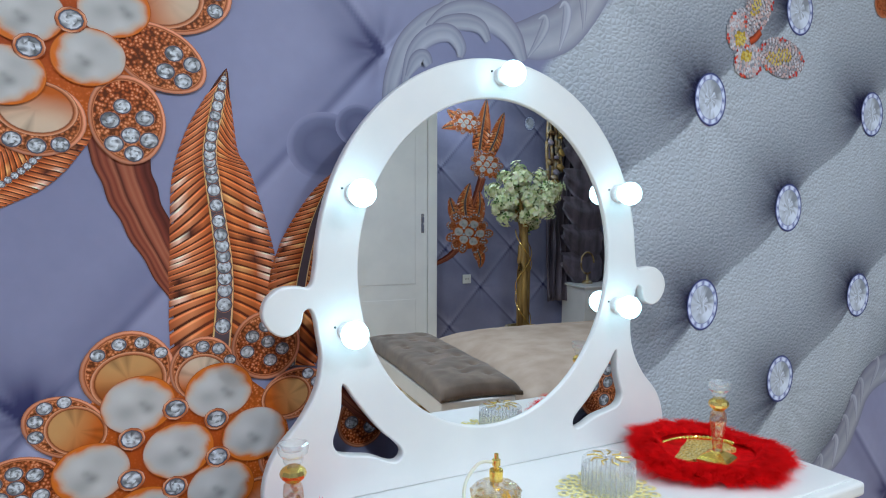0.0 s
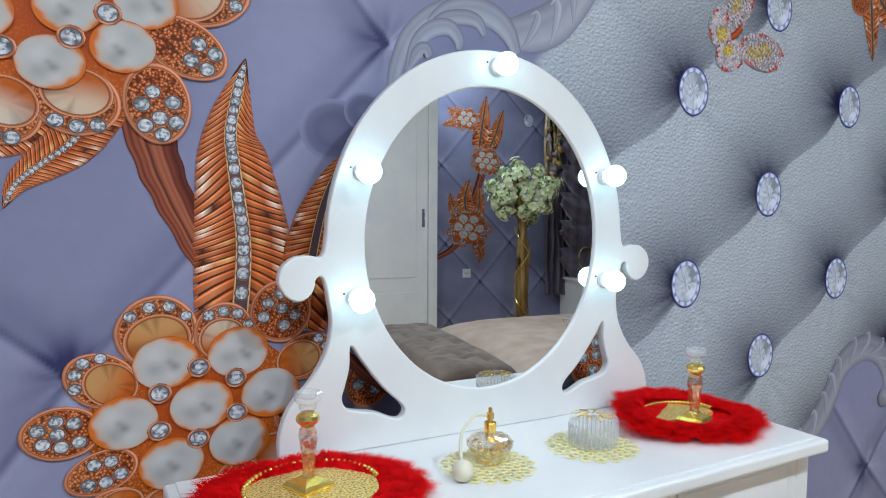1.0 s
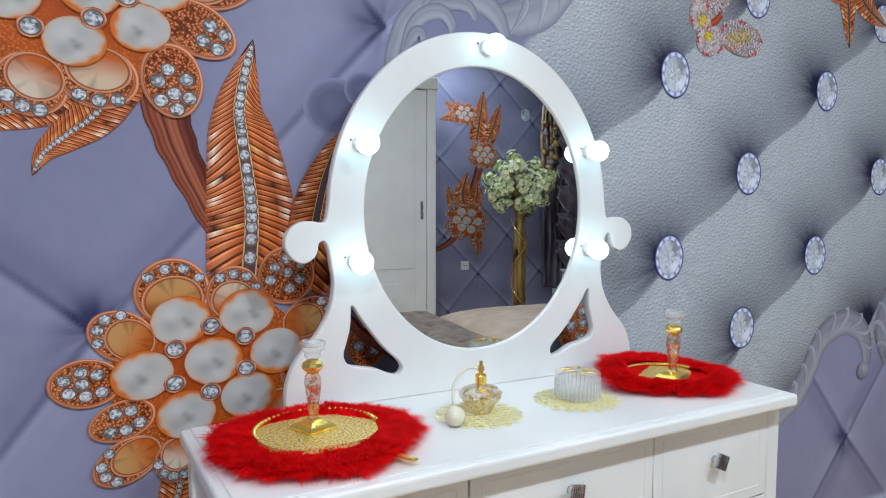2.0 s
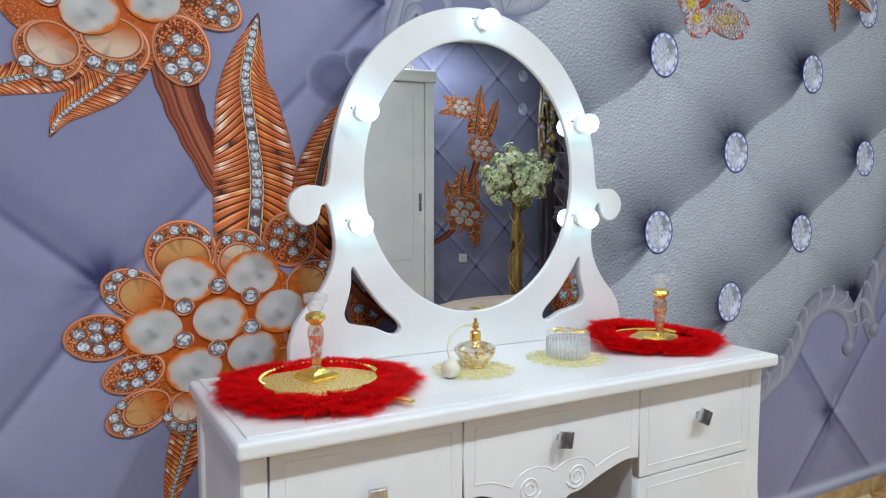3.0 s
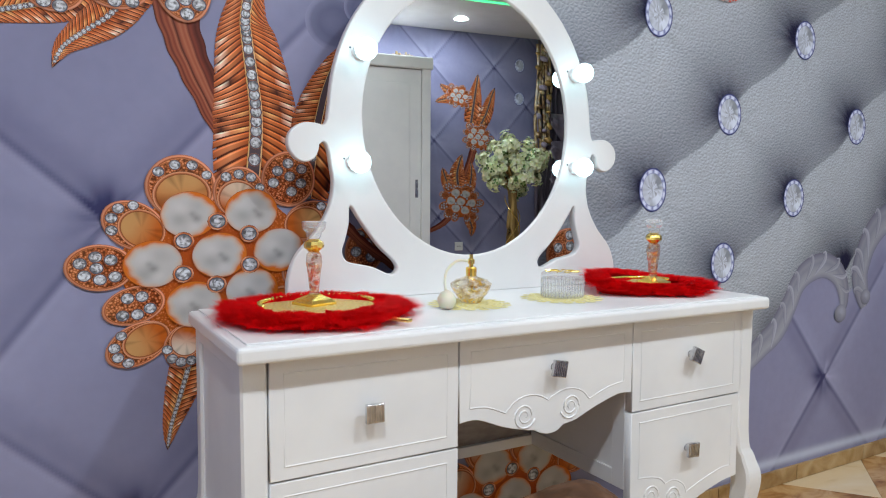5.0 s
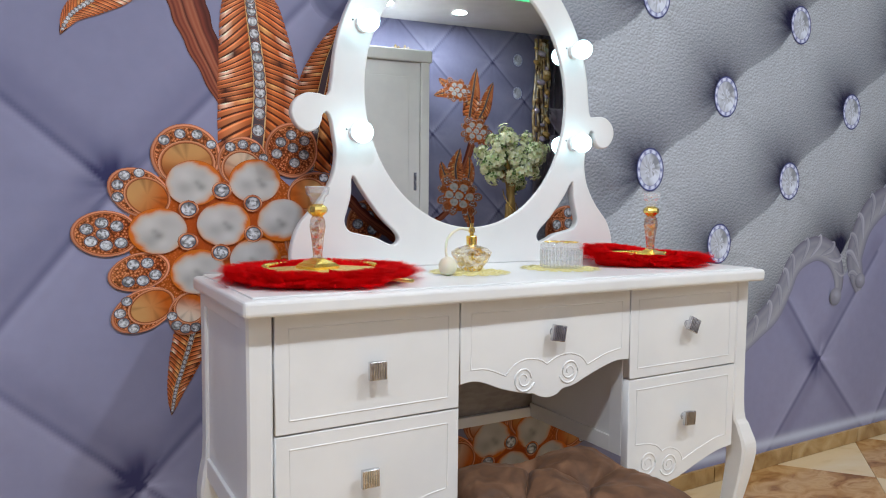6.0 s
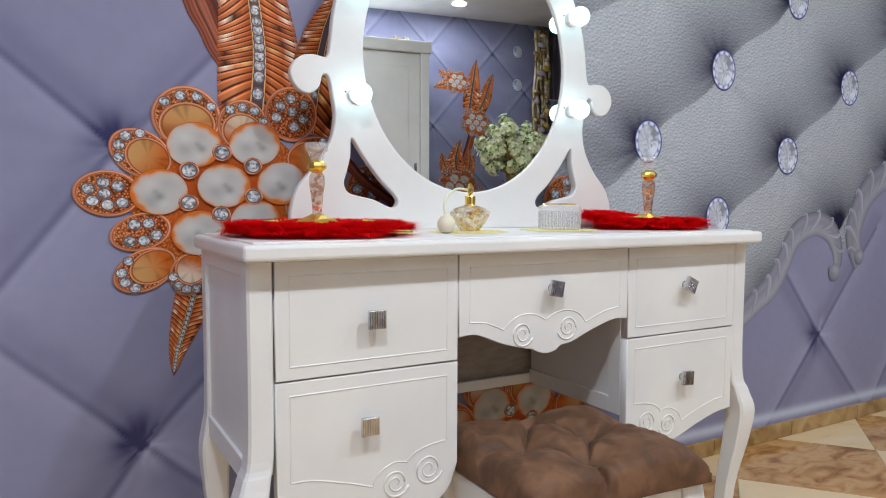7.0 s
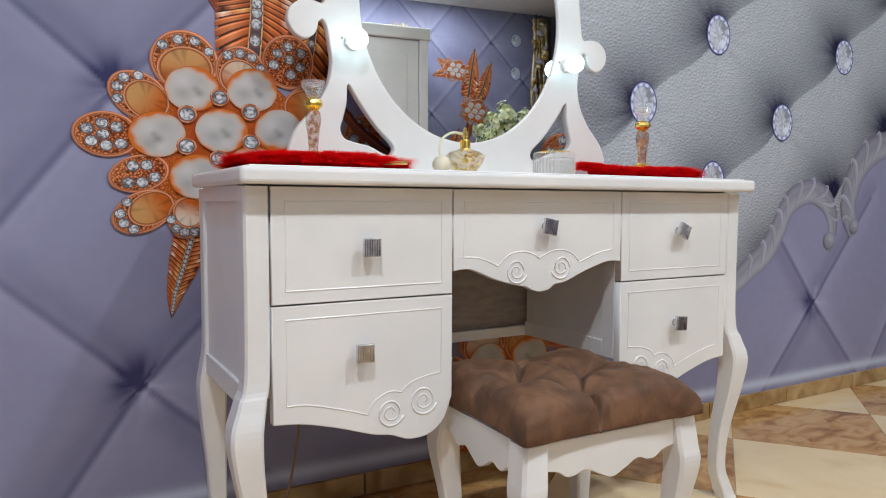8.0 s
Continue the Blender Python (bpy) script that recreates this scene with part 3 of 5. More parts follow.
def feather(parent, ctrl, width, level=1, gems=True, ribs=46, name="printed_leaf"):
    """A copper leaf along a curved spine: drooping polished ribs with toothed ends either side of a gem-set midrib."""
    line = smooth_line(ctrl, 12)
    n = len(line)
    m = Motif(level)
    shape = lambda t: width * float(np.interp(t, LEAF_T, LEAF_W))
    at = lambda t: line[min(n - 1, max(0, int(round(t * (n - 1)))))]

    def normal(t):
        a, b = at(t - 0.06), at(t + 0.06)
        d = math.hypot(b[0] - a[0], b[1] - a[1]) or 1
        return -(b[1] - a[1]) / d, (b[0] - a[0]) / d

    def spot(t, s):
        t = min(max(t, 0.0), 1.0)
        f = t * (n - 1)
        i = min(int(f), n - 2)
        p = [line[i][k] + (line[i + 1][k] - line[i][k]) * (f - i) for k in (0, 1)]
        nx, nz = normal(t)
        w = shape(t)
        return p[0] + nx * w * s, p[1] + nz * w * s

    m.strip([spot(i / 40, 0) for i in range(41)], lambda t: 0.96 * shape(t), [(-1, UMBER), (0, RUST), (1, UMBER)])
    across = (0.1, 0.34, 0.62, 0.86, 1.05)
    for side in (-1, 1):
        for i in range(ribs):
            t0, t1 = i / ribs, (i + 0.8) / ribs
            shade = rng.uniform(0.95, 1.35)
            low = 1 - i / ribs
            tones = [(0.26, 0.05, 0.01), (0.52, 0.15, 0.04), (0.4, 0.1, 0.025), (0.46, 0.14, 0.05), (0.3, 0.075, 0.022)]
            if side > 0:
                tones[1], tones[2] = (0.42, 0.11, 0.03), (0.55, 0.19, 0.075)
            if rng.random() < 0.4 * low:
                tones[3] = (0.85, 0.52, 0.38)
            if rng.random() < 0.3 * low:
                tones[rng.choice((2, 3))] = (0.07, 0.02, 0.012)
            if rng.random() < 0.25:
                tones[1] = (0.7, 0.32, 0.11)
            droop = 0.05 + 0.06 * (i / ribs)
            rows = []
            for t, dim in ((t0, 0.35), (t0 + 0.1 / ribs, 0.85), (t0 + 0.48 / ribs, 0.95), (t0 + 0.6 / ribs, 1.75), (t0 + 0.7 / ribs, 1.5), (t1, 0.15)):
                rows.append([m.vert(*spot(t - droop * s, side * s), tuple(min(1, c * shade * dim) for c in tone), 0, 0.0004) for s, tone in zip(across, tones)])
            for a, b in zip(rows, rows[1:]):
                for k in range(4):
                    m.faces.append((a[k], a[k + 1], b[k + 1], b[k]))
    m.done(name, parent)
    rib = Motif(level + 0.8)
    band = lambda t: min(0.19 * width * (1 - 0.4 * t), 0.62 * shape(t) + 0.0004)
    rib.strip([spot(i / 40 * 0.985, 0) for i in range(41)], band, [(-1, UMBER), (-0.94, (0.78, 0.5, 0.2)), (-0.82, (0.8, 0.55, 0.3)), (-0.76, (0.1, 0.07, 0.08)), (0.76, (0.1, 0.07, 0.08)), (0.82, (0.72, 0.5, 0.22)), (0.94, (0.66, 0.4, 0.14)), (1, UMBER)])
    ob = rib.done("printed_midrib", parent)
    if gems:
        length = sum(math.dist(a, b) for a, b in zip(line, line[1:]))
        t = 0.01
        while t < 0.95:
            r = 0.84 * band(t)
            gem(parent, *spot(t, 0), r, level + 1.1, 1.0)
            t += max(1.9 * r, 0.004) / length
    return ob


def stem(parent, ctrl, w0, w1, level=0.6):
    """A reddish branch of several split strands."""
    m = Motif(level)
    line = smooth_line(ctrl, 10)
    r = random.Random(12)
    bands = []
    for k in range(17):
        c = r.choice(((0.08, 0.018, 0.012), (0.2, 0.045, 0.025), (0.3, 0.085, 0.045), (0.38, 0.13, 0.07), (0.13, 0.03, 0.02)))
        bands.append((-1 + k / 8, UMBER if k in (0, 16) else c))
    m.strip(line, lambda t: w0 + (w1 - w0) * t + 0.0016 * math.sin(40 * t), bands)
    return m.done("printed_stem", parent)


def carved(parent, ctrl, w, level=0.5, name="printed_scroll", dark=1.0):
    """A printed carved ribbon, softly shaded across: ctrl holds x, z and the half width there as a share of w."""
    line3 = smooth_line(ctrl, 10)
    m = Motif(level)
    n = len(line3)
    c = lambda k: tuple(v * dark for v in k)
    m.strip([(p[0], p[1]) for p in line3], lambda t: w * max(0.02, line3[min(n - 1, int(round(t * (n - 1))))][2]),
            [(-1, c((0.3, 0.3, 0.42))), (-0.85, c((0.4, 0.41, 0.52))), (-0.5, c((0.55, 0.56, 0.64))), (-0.15, c((0.49, 0.5, 0.59))), (0.2, c((0.4, 0.41, 0.51))), (0.5, c((0.44, 0.45, 0.54))), (0.8, c((0.33, 0.33, 0.43))), (1, c((0.24, 0.235, 0.33)))])
    return m.done(name, parent)


def fluted(parent, ctrl, count, span, level=1.2, reach=0.9):
    """Slanting carved leaf ridges laid across a ribbon; span: the stretch of the ribbon that carries them."""
    line = smooth_line(ctrl, 10)
    n = len(line)
    for k in range(count):
        i = int((span[0] + (span[1] - span[0]) * k / max(1, count - 1)) * (n - 1))
        a, b = line[max(i - 2, 0)], line[min(i + 2, n - 1)]
        d = math.hypot(b[0] - a[0], b[1] - a[1])
        tx, tz = (b[0] - a[0]) / d, (b[1] - a[1]) / d
        w = line[i][2]
        at = lambda f, g: (line[i][0] + w * (f * -tz + g * tx), line[i][1] + w * (f * tx + g * tz))
        carved(parent, [(*at(-0.7, -0.9), 0.15), (*at(-0.1, -0.1), 0.8), (*at(0.45, 0.45), 1.0), (*at(reach, 0.5), 0.55), (*at(reach * 0.95, 0.15), 0.15)], w * 0.24, level + 0.1 * k, dark=0.8 + 0.1 * (k % 2))


def volute(parent, cx, cz, r, level=2.2, tone=1.0):
    """The printed rounded end of a carved scroll."""
    m = Motif(level)
    lit = lambda f: lambda i: tuple(tone * k * (f + 0.16 * math.sin(2 * math.pi * i / 24 + 0.6)) for k in (0.56, 0.57, 0.7))
    m.rings(oval(cx, cz, r * 1.1, r, 24), (cx, cz), [(1.0, lit(0.62), 0), (0.85, lit(0.7), 0), (0.5, lit(0.88), 0), (0.15, lit(0.95), 0)])
    return m.done("printed_volute", parent)


def button(parent, cx, cz):
    """A crystal button: thin navy edge, a ring of small stones and a faceted middle."""
    m = Motif(1)
    n = 36

    def facet(i):
        a = math.degrees(2 * math.pi * i / n)
        f = 0.98 if 285 < a < 345 else (0.36 if 15 < a < 75 else rng.uniform(0.5, 0.85))
        return tuple(f * k for k in (0.8, 0.85, 0.98))

    facets = [facet(i // 3 * 3) for i in range(n)]
    edge = lambda i: (0.74, 0.79, 0.95) if i % 3 else (0.2, 0.22, 0.46)
    m.rings(oval(cx, cz, 0.057, 0.066, n), (cx, cz), [(1.0, (0.05, 0.055, 0.16), 0), (0.945, (0.07, 0.08, 0.24), 0), (0.92, (0.4, 0.45, 0.72), 0), (0.9, edge, 0), (0.78, edge, 0), (0.755, (0.26, 0.29, 0.52), 0), (0.72, lambda i: facets[i], 0), (0.4, lambda i: facets[(i + 2) % n], 0), (0.34, lambda i: facets[(i * 7) % n], 0), (0.1, lambda i: facets[(i * 11 + 5) % n], 0)])
    return m.done("printed_button", parent)


def butterfly(parent, cx, cz, size):
    """Beaded butterfly seen from the side: four wings, each with a red beaded edge, silver field and amber spots."""
    for k, (dx, dz, rx, rz, turn) in enumerate(((-0.58, 0.2, 0.46, 0.58, -0.5), (0.16, 0.95, 0.48, 0.95, -0.45), (-0.2, -0.55, 0.58, 0.42, 0.25), (1.12, -0.33, 0.95, 0.52, -0.08))):
        m = Motif(2 + 0.2 * k)
        c = (cx + dx * size, cz + dz * size)
        m.rings(oval(*c, rx * size, rz * size, 24, turn), c, [(1.0, (0.4, 0.34, 0.38), 1), (0.3, (0.4, 0.36, 0.4), 1)])
        spots = [(rng.uniform(-0.5, 0.5), rng.uniform(-0.4, 0.4)) for _ in range(2)]
        for n in range(170):
            q, a = math.sqrt((n + 0.5) / 170), n * 2.39996
            u, v = q * math.cos(a), q * math.sin(a)
            if min(math.hypot(u - g, v - w) for g, w in spots) < 0.34:
                tone = rng.choice(((0.6, 0.42, 0.03), (0.45, 0.28, 0.01), (0.7, 0.56, 0.12)))
            elif q > 0.86 and math.sin(5 * a) > 0.2:
                tone = rng.choice(((0.66, 0.03, 0.01), (0.5, 0.02, 0.01), (0.75, 0.14, 0.08)))
            else:
                tone = rng.choice(((0.62, 0.6, 0.64), (0.3, 0.3, 0.34), (0.5, 0.48, 0.52), (0.6, 0.42, 0.4)))
            x, z = u * rx * size, v * rz * size
            p = (c[0] + x * math.cos(turn) - z * math.sin(turn), c[1] + x * math.sin(turn) + z * math.cos(turn))
            m.faces.append(tuple(m.vert(p[0] + 0.042 * size * math.cos(j * 1.0472), p[1] + 0.042 * size * math.sin(j * 1.0472), tone, 0, 2e-5 + 4e-6 * (n % 20)) for j in range(6)))
        m.done("printed_wing", parent, PRINT_GOLD)
    m = Motif(3)
    m.strip([(cx - 0.2 * size, cz - 0.05 * size), (cx, cz + 0.05 * size), (cx + 0.2 * size, cz + 0.25 * size)], lambda t: 0.1 * size, [(-1, RUST), (0, (0.6, 0.1, 0.03)), (1, RUST)])
    m.done("printed_body", parent)


PEARLS = ((-0.06, 0.085), (0.067, 0.092), (0, 0), (0.126, 0.007), (-0.131, -0.014), (-0.054, -0.1), (0.067, -0.077))
STONES = ((-0.004, 0.071), (0.061, 0.044), (-0.072, 0.031), (0.062, -0.022), (-0.074, -0.036), (-0.008, -0.061))


def blossom(wall, cx, cz, s, m=None, hollow=True, skip=(), pearls=PEARLS, stones=STONES, plump=1.0):
    """The large pearl flower; cx, cz is its middle pearl, s its size (1: the one beside the dresser)."""
    back = Motif(2.6)
    back.rings(oval(cx + 0.0 * s, cz - 0.02 * s, 0.19 * s, 0.16 * s, 28), (cx, cz), [(1.0, (0.45, 0.1, 0.01), 0.6), (0.75, (0.52, 0.105, 0.008), 0.25), (0.4, (0.46, 0.08, 0.006), 0.1), (0.2, (0.34, 0.05, 0.005), 0)])
    f = back.done("printed_flower", wall, PRINT_GOLD, m)
    g = 0.0108 * s
    row = [(-0.45, 0.38, g), (-0.02, 0.5, g), (0.42, 0.34, g), (-0.32, -0.34, g), (0.12, -0.46, g), (0.08, 0.02, g), (0.55, -0.18, g)]
    lift = 2.8
    arc = [(0.3, -0.74, g * 0.85), (0.64, -0.36, g * 0.92), (0.68, 0.12, g * 0.92), (0.5, 0.58, g * 0.92)]
    for dx, dz, rx, rz, deg, gems, shell in (
        (-0.074, 0.143, 0.064, 0.07, 95, arc, True), (0.043, 0.132, 0.055, 0.055, 82, arc, True), (0.15, 0.163, 0.062, 0.06, 55, row, False),
        (-0.165, 0.064, 0.062, 0.047, 152, arc, True), (-0.228, -0.018, 0.062, 0.046, 178, row, False), (-0.168, -0.096, 0.06, 0.038, 195, row[:5], False),
        (-0.162, -0.175, 0.064, 0.042, 205, arc, True), (-0.075, -0.188, 0.046, 0.04, 250, arc, True), (0.07, -0.17, 0.06, 0.05, 290, row, False),
        (0.2, 0.07, 0.062, 0.045, 15, arc, True), (0.2, -0.05, 0.07, 0.05, -15, row, False), (0.15, -0.13, 0.065, 0.05, -45, arc, True)):
        shell = shell and hollow
        if deg in skip:
            continue
        lift += 0.11
        petal(f, cx + dx * s, cz + dz * s, rx * s, rz * s, radians(deg), gems, lift, shell)
    for dx, dz in pearls:
        pearl(f, cx + dx * s, cz + dz * s, 0.0565 * s * plump, 0.0475 * s * plump)
    for dx, dz in stones:
        gem(f, cx + dx * s, cz + dz * s, 0.0145 * s, 6.3)
    return f


# ---- the room ----
def wall_block(name, m, length, height, label, mat=PLAIN):
    """A plain wall 0.12 thick; its inner face at local y = 0, looking to -y."""
    ob = part(name, box(0, length, 0.004, 0.124, 0, height), mat)
    ob.matrix_basis = m
    return tagged(ob, label, "wall", kind="structure")


X0, X1 = -1.7, 5.1
wall_north = wall_block("wall_north", Matrix(), 0.01, 0.01, "wall papered with a lavender tufted print of jewel flowers")
wall_north.data = bpy.data.meshes.new("wall_core")
bm = box(X0, X1, 0.004, 0.124, 0, CEIL)
bm.to_mesh(wall_north.data)
wall_north.data.materials.append(PLAIN)
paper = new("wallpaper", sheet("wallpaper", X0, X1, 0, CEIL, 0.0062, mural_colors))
paper.parent = wall_north
paper["label"] = "lavender and silver tufted wallpaper print"

FLOOR = tagged(part("floor", box(X0, X1, -5.0, 0.0, -0.08, -0.004), GROUT), "cream and brown polished marble floor tiles laid diagonally", "floor", kind="structure")
ceiling = tagged(part("ceiling", box(X0, X1, -5.0, 0.0, CEIL, CEIL + 0.1), PAINT), "white painted ceiling with recessed round lamps", "ceiling", kind="structure")
wall_block("wall_west", pose(X0, -5.0, 0, 0, 0, 90), 5.0, CEIL, "plain pale lavender wall")
wall_block("wall_east", pose(X1, 0, 0, 0, 0, -90), 5.0, CEIL, "plain pale lavender wall")

# rear wall, a little out of square; local x runs along it, local y into the room
LEAN_BACK = 5.0


def mirrored(x, y, a=radians(-1.5), cx=0.767, cy=-0.125):
    d = (x - cx) * -math.sin(a) + (y - cy) * math.cos(a)
    return x + 2 * d * math.sin(a), y - 2 * d * math.cos(a)


REAR0 = mirrored(3.34, 4.22)
REAR = pose(REAR0[0], REAR0[1], 0, 0, 0, LEAN_BACK)


def rear(x, y, z=0, turn=0):
    return REAR @ pose(x, y, z, 0, 0, turn)


wall_south = part("wall_south", box(-4.78, 1.96, -0.124, -0.004, 0, CEIL), PLAIN)
wall_south.matrix_basis = REAR
tagged(wall_south, "wall papered with lavender diamond tufts and jewel flowers", "wall", kind="structure")


def rear_colors(x, z):
    c = tufts(x, z, 0.36, 2.3, 0.33, 0.36)
    return np.concatenate([c, np.zeros_like(x)[..., None]], -1)


rear_paper = new("wallpaper", sheet("wallpaper", -1.96, 4.78, 0, CEIL, 0.016, lambda x, z: rear_colors(-x, z)))
rear_paper.parent = wall_south
rear_paper.matrix_basis = pose(0, 0, 0, 0, 0, 180)
rear_paper["label"] = "lavender tufted wallpaper print"


def spot_lamp(x, y, watts):
    t = thing("ceiling_lamp", pose(x, y, CEIL), "round recessed white ceiling lamp, lit, some added as unseen fill", "ceiling lamp", "ceiling lamps")
    part("trim_ring", lathe([(0.055, -0.004), (0.06, -0.008), (0.052, -0.01), (0.046, -0.004)], 32), WHITE, t, smooth=True)
    part("diffuser", lathe([(0.045, -0.0035), (0.044, -0.005)], 24), LAMP, t, "glowing frosted disc")
    lamp = bpy.data.lights.new("downlight", "AREA")
    lamp.shape, lamp.size, lamp.energy, lamp.color = "DISK", 0.12, watts, (0.94, 0.97, 1.0)
    ob = new("downlight", lamp)
    ob.matrix_basis = pose(x, y, CEIL - 0.016)


for sx, sy, sw in SPOTS:
    spot_lamp(sx, sy, sw)
for lx, ly in ((-0.19, 0.47), (-0.87, 0.5)):
    p = rear(lx, ly).translation
    spot_lamp(p.x, p.y, 6.5)
strip = tagged(part("led_strip", box(-2.4, 1.6, -0.012, 0.012, -0.012, 0, 0.003), LED), "green glowing light strip along the ceiling", "light strip")
strip.matrix_basis = rear(0, 1.0, CEIL)

# ---- dresser ----
DX, FY = 0.742, -0.463
dresser = thing("dressing_table", pose(DX, 0, 0), "white lacquered dressing table with five drawers and cabriole legs", "dressing table")
HALF = 0.592
part("tabletop", box(-0.605, 0.6, -0.5, -0.1, 0.753, 0.78, 0.007, seg=3), WHITE, dresser)
part("top_inlay", box(-0.587, 0.582, -0.483, -0.108, 0.7795, 0.7832, 0.0016), WHITE, dresser)


def leg(name, x, y, out, back, parent, top=0.75, w=0.041, d=0.041):
    """A cabriole leg: straight post, knee swelling outwards, slim ankle, foot turned out."""
    rows = smooth_line([(0.0, top, 1.0), (0.0, 0.46, 1.0), (0.011, 0.4, 1.12), (0.022, 0.35, 1.28), (0.016, 0.28, 1.12), (-0.002, 0.17, 0.86), (-0.006, 0.08, 0.78), (0.006, 0.028, 0.88), (0.014, 0.0, 0.95)], 5)
    bm = bmesh.new()
    rings = []
    for o, z, k in rows:
        sx, sy = x + out * o, y + back * o
        hw, hd = w * k / 2, d * k / 2
        c = 0.2 * hw
        pts = [(-hw + c, -hd), (hw - c, -hd), (hw, -hd + c), (hw, hd - c), (hw - c, hd), (-hw + c, hd), (-hw, hd - c), (-hw, -hd + c)]
        rings.append([bm.verts.new((sx + a, sy + b, z)) for a, b in pts])
    for a, b in zip(rings, rings[1:]):
        for i in range(8):
            bm.faces.new((a[i], b[i], b[(i + 1) % 8], a[(i + 1) % 8]))
    bm.faces.new(rings[0])
    bm.faces.new(rings[-1][::-1])
    return part(name, bm, WHITE, parent, smooth=False)


for sx in (-1, 1):
    leg("leg", sx * (HALF - 0.02), FY + 0.02, sx, -0.6, dresser)
    leg("leg", sx * (HALF - 0.02), -0.125, 0.25 * sx, 0.2, dresser)
    # outer side: frame with a recessed panel
    xo = sx * HALF
    part("side_panel", box(min(xo - sx * 0.006, xo - sx * 0.016), max(xo - sx * 0.006, xo - sx * 0.016), FY + 0.04, -0.14, 0.42, 0.753), WHITE, dresser)
    part("side_rail", box(min(xo, xo - sx * 0.02), max(xo, xo - sx * 0.02), FY + 0.04, -0.14, 0.385, 0.425, 0.002), WHITE, dresser)
    part("side_rail", box(min(xo, xo - sx * 0.02), max(xo, xo - sx * 0.02), FY + 0.04, -0.14, 0.725, 0.753, 0.002), WHITE, dresser)
    # kneehole side: frame and panel
    xi = sx * 0.21
    part("inner_panel", box(min(xi + sx * 0.006, xi + sx * 0.016), max(xi + sx * 0.006, xi + sx * 0.016), FY + 0.02, -0.12, 0.385, 0.75), WHITE, dresser)
    part("inner_stile", box(min(xi, xi + sx * 0.018), max(xi, xi + sx * 0.018), FY + 0.02, FY + 0.055, 0.385, 0.75, 0.001), WHITE, dresser)
    part("inner_rail", box(min(xi, xi + sx * 0.018), max(xi, xi + sx * 0.018), FY + 0.055, -0.12, 0.385, 0.42, 0.001), WHITE, dresser)
    part("drawer_box", box(min(sx * 0.23, sx * 0.55), max(sx * 0.23, sx * 0.55), FY + 0.022, -0.125, 0.4, 0.745), WHITE, dresser)
part("drawer_box", box(-0.19, 0.19, FY + 0.022, -0.125, 0.605, 0.745), WHITE, dresser)
# back board darker and browner than the white lacquer
part("back_panel", box(-0.575, 0.575, -0.112, -0.104, 0.40, 0.75), BOARD, dresser, "taupe back board")
part("back_rail", box(-0.21, 0.21, -0.125, -0.112, 0.385, 0.41, 0.001), WHITE, dresser)


def spiral(cx, cz, r, turns, start, hand):
    return [(cx + hand * r * (1 - 0.82 * t) * math.cos(start + 2 * math.pi * turns * t), cz + r * (1 - 0.82 * t) * math.sin(start + 2 * math.pi * turns * t)) for t in [i / 40 for i in range(41)]]


def knob(parent, x, z, turn):
    k = part("knob", box(-0.016, 0.016, -0.022, -0.014, -0.016, 0.016, 0.0015), CHROME, parent, "ridged square chrome knob")
    k.matrix_basis = pose(x, FY, z) @ pose(0, 0, 0, 0, turn, 0)
    for i in range(7):
        u = -0.0132 + 0.0044 * i
        part("ridge", box(u - 0.0013, u + 0.0013, -0.0238, -0.0218, -0.015, 0.015, 0.0006, seg=1), CHROME, k)
    bm = lathe([(0.008, 0.0), (0.0055, 0.003), (0.005, 0.01), (0.009, 0.0145)], 14)
    bm.transform(pose(0, 0, 0, 90))
    part("stem", bm, CHROME, k, smooth=True)
    return k


def drawer(x0, x1, z0, z1, bottom, low, kx, kz, kturn, scrolls=()):
    """A drawer front with a routed border; bottom: its lower edge in x, z from left to right; low: the border's lower line."""
    d = part("drawer", slab([[*bottom, (x1, z1), (x0, z1)]], FY, FY + 0.02, 0.0012), WHITE, dresser)
    e = 0.023
    rim = [*low, (x1 - e, z1 - e), (x0 + e, z1 - e)]
    g = [(a, FY + 0.0005, b) for a, b in rim]
    g.append(g[0])
    part("routed_line", tube(g, 0.0018, 6), WHITE, d)
    for cx, cz, r, hand in scrolls:
        part("carved_scroll", tube([(a, FY + 0.0002, b) for a, b in spiral(cx, cz, r, 2.1, radians(200), hand)], 0.0024, 6, taper=lambda t: 1 - 0.4 * t), WHITE, d, smooth=True)
    knob(d, kx, kz, kturn)
    return d


def edge_line(ctrl):
    return smooth_line(ctrl, 10)


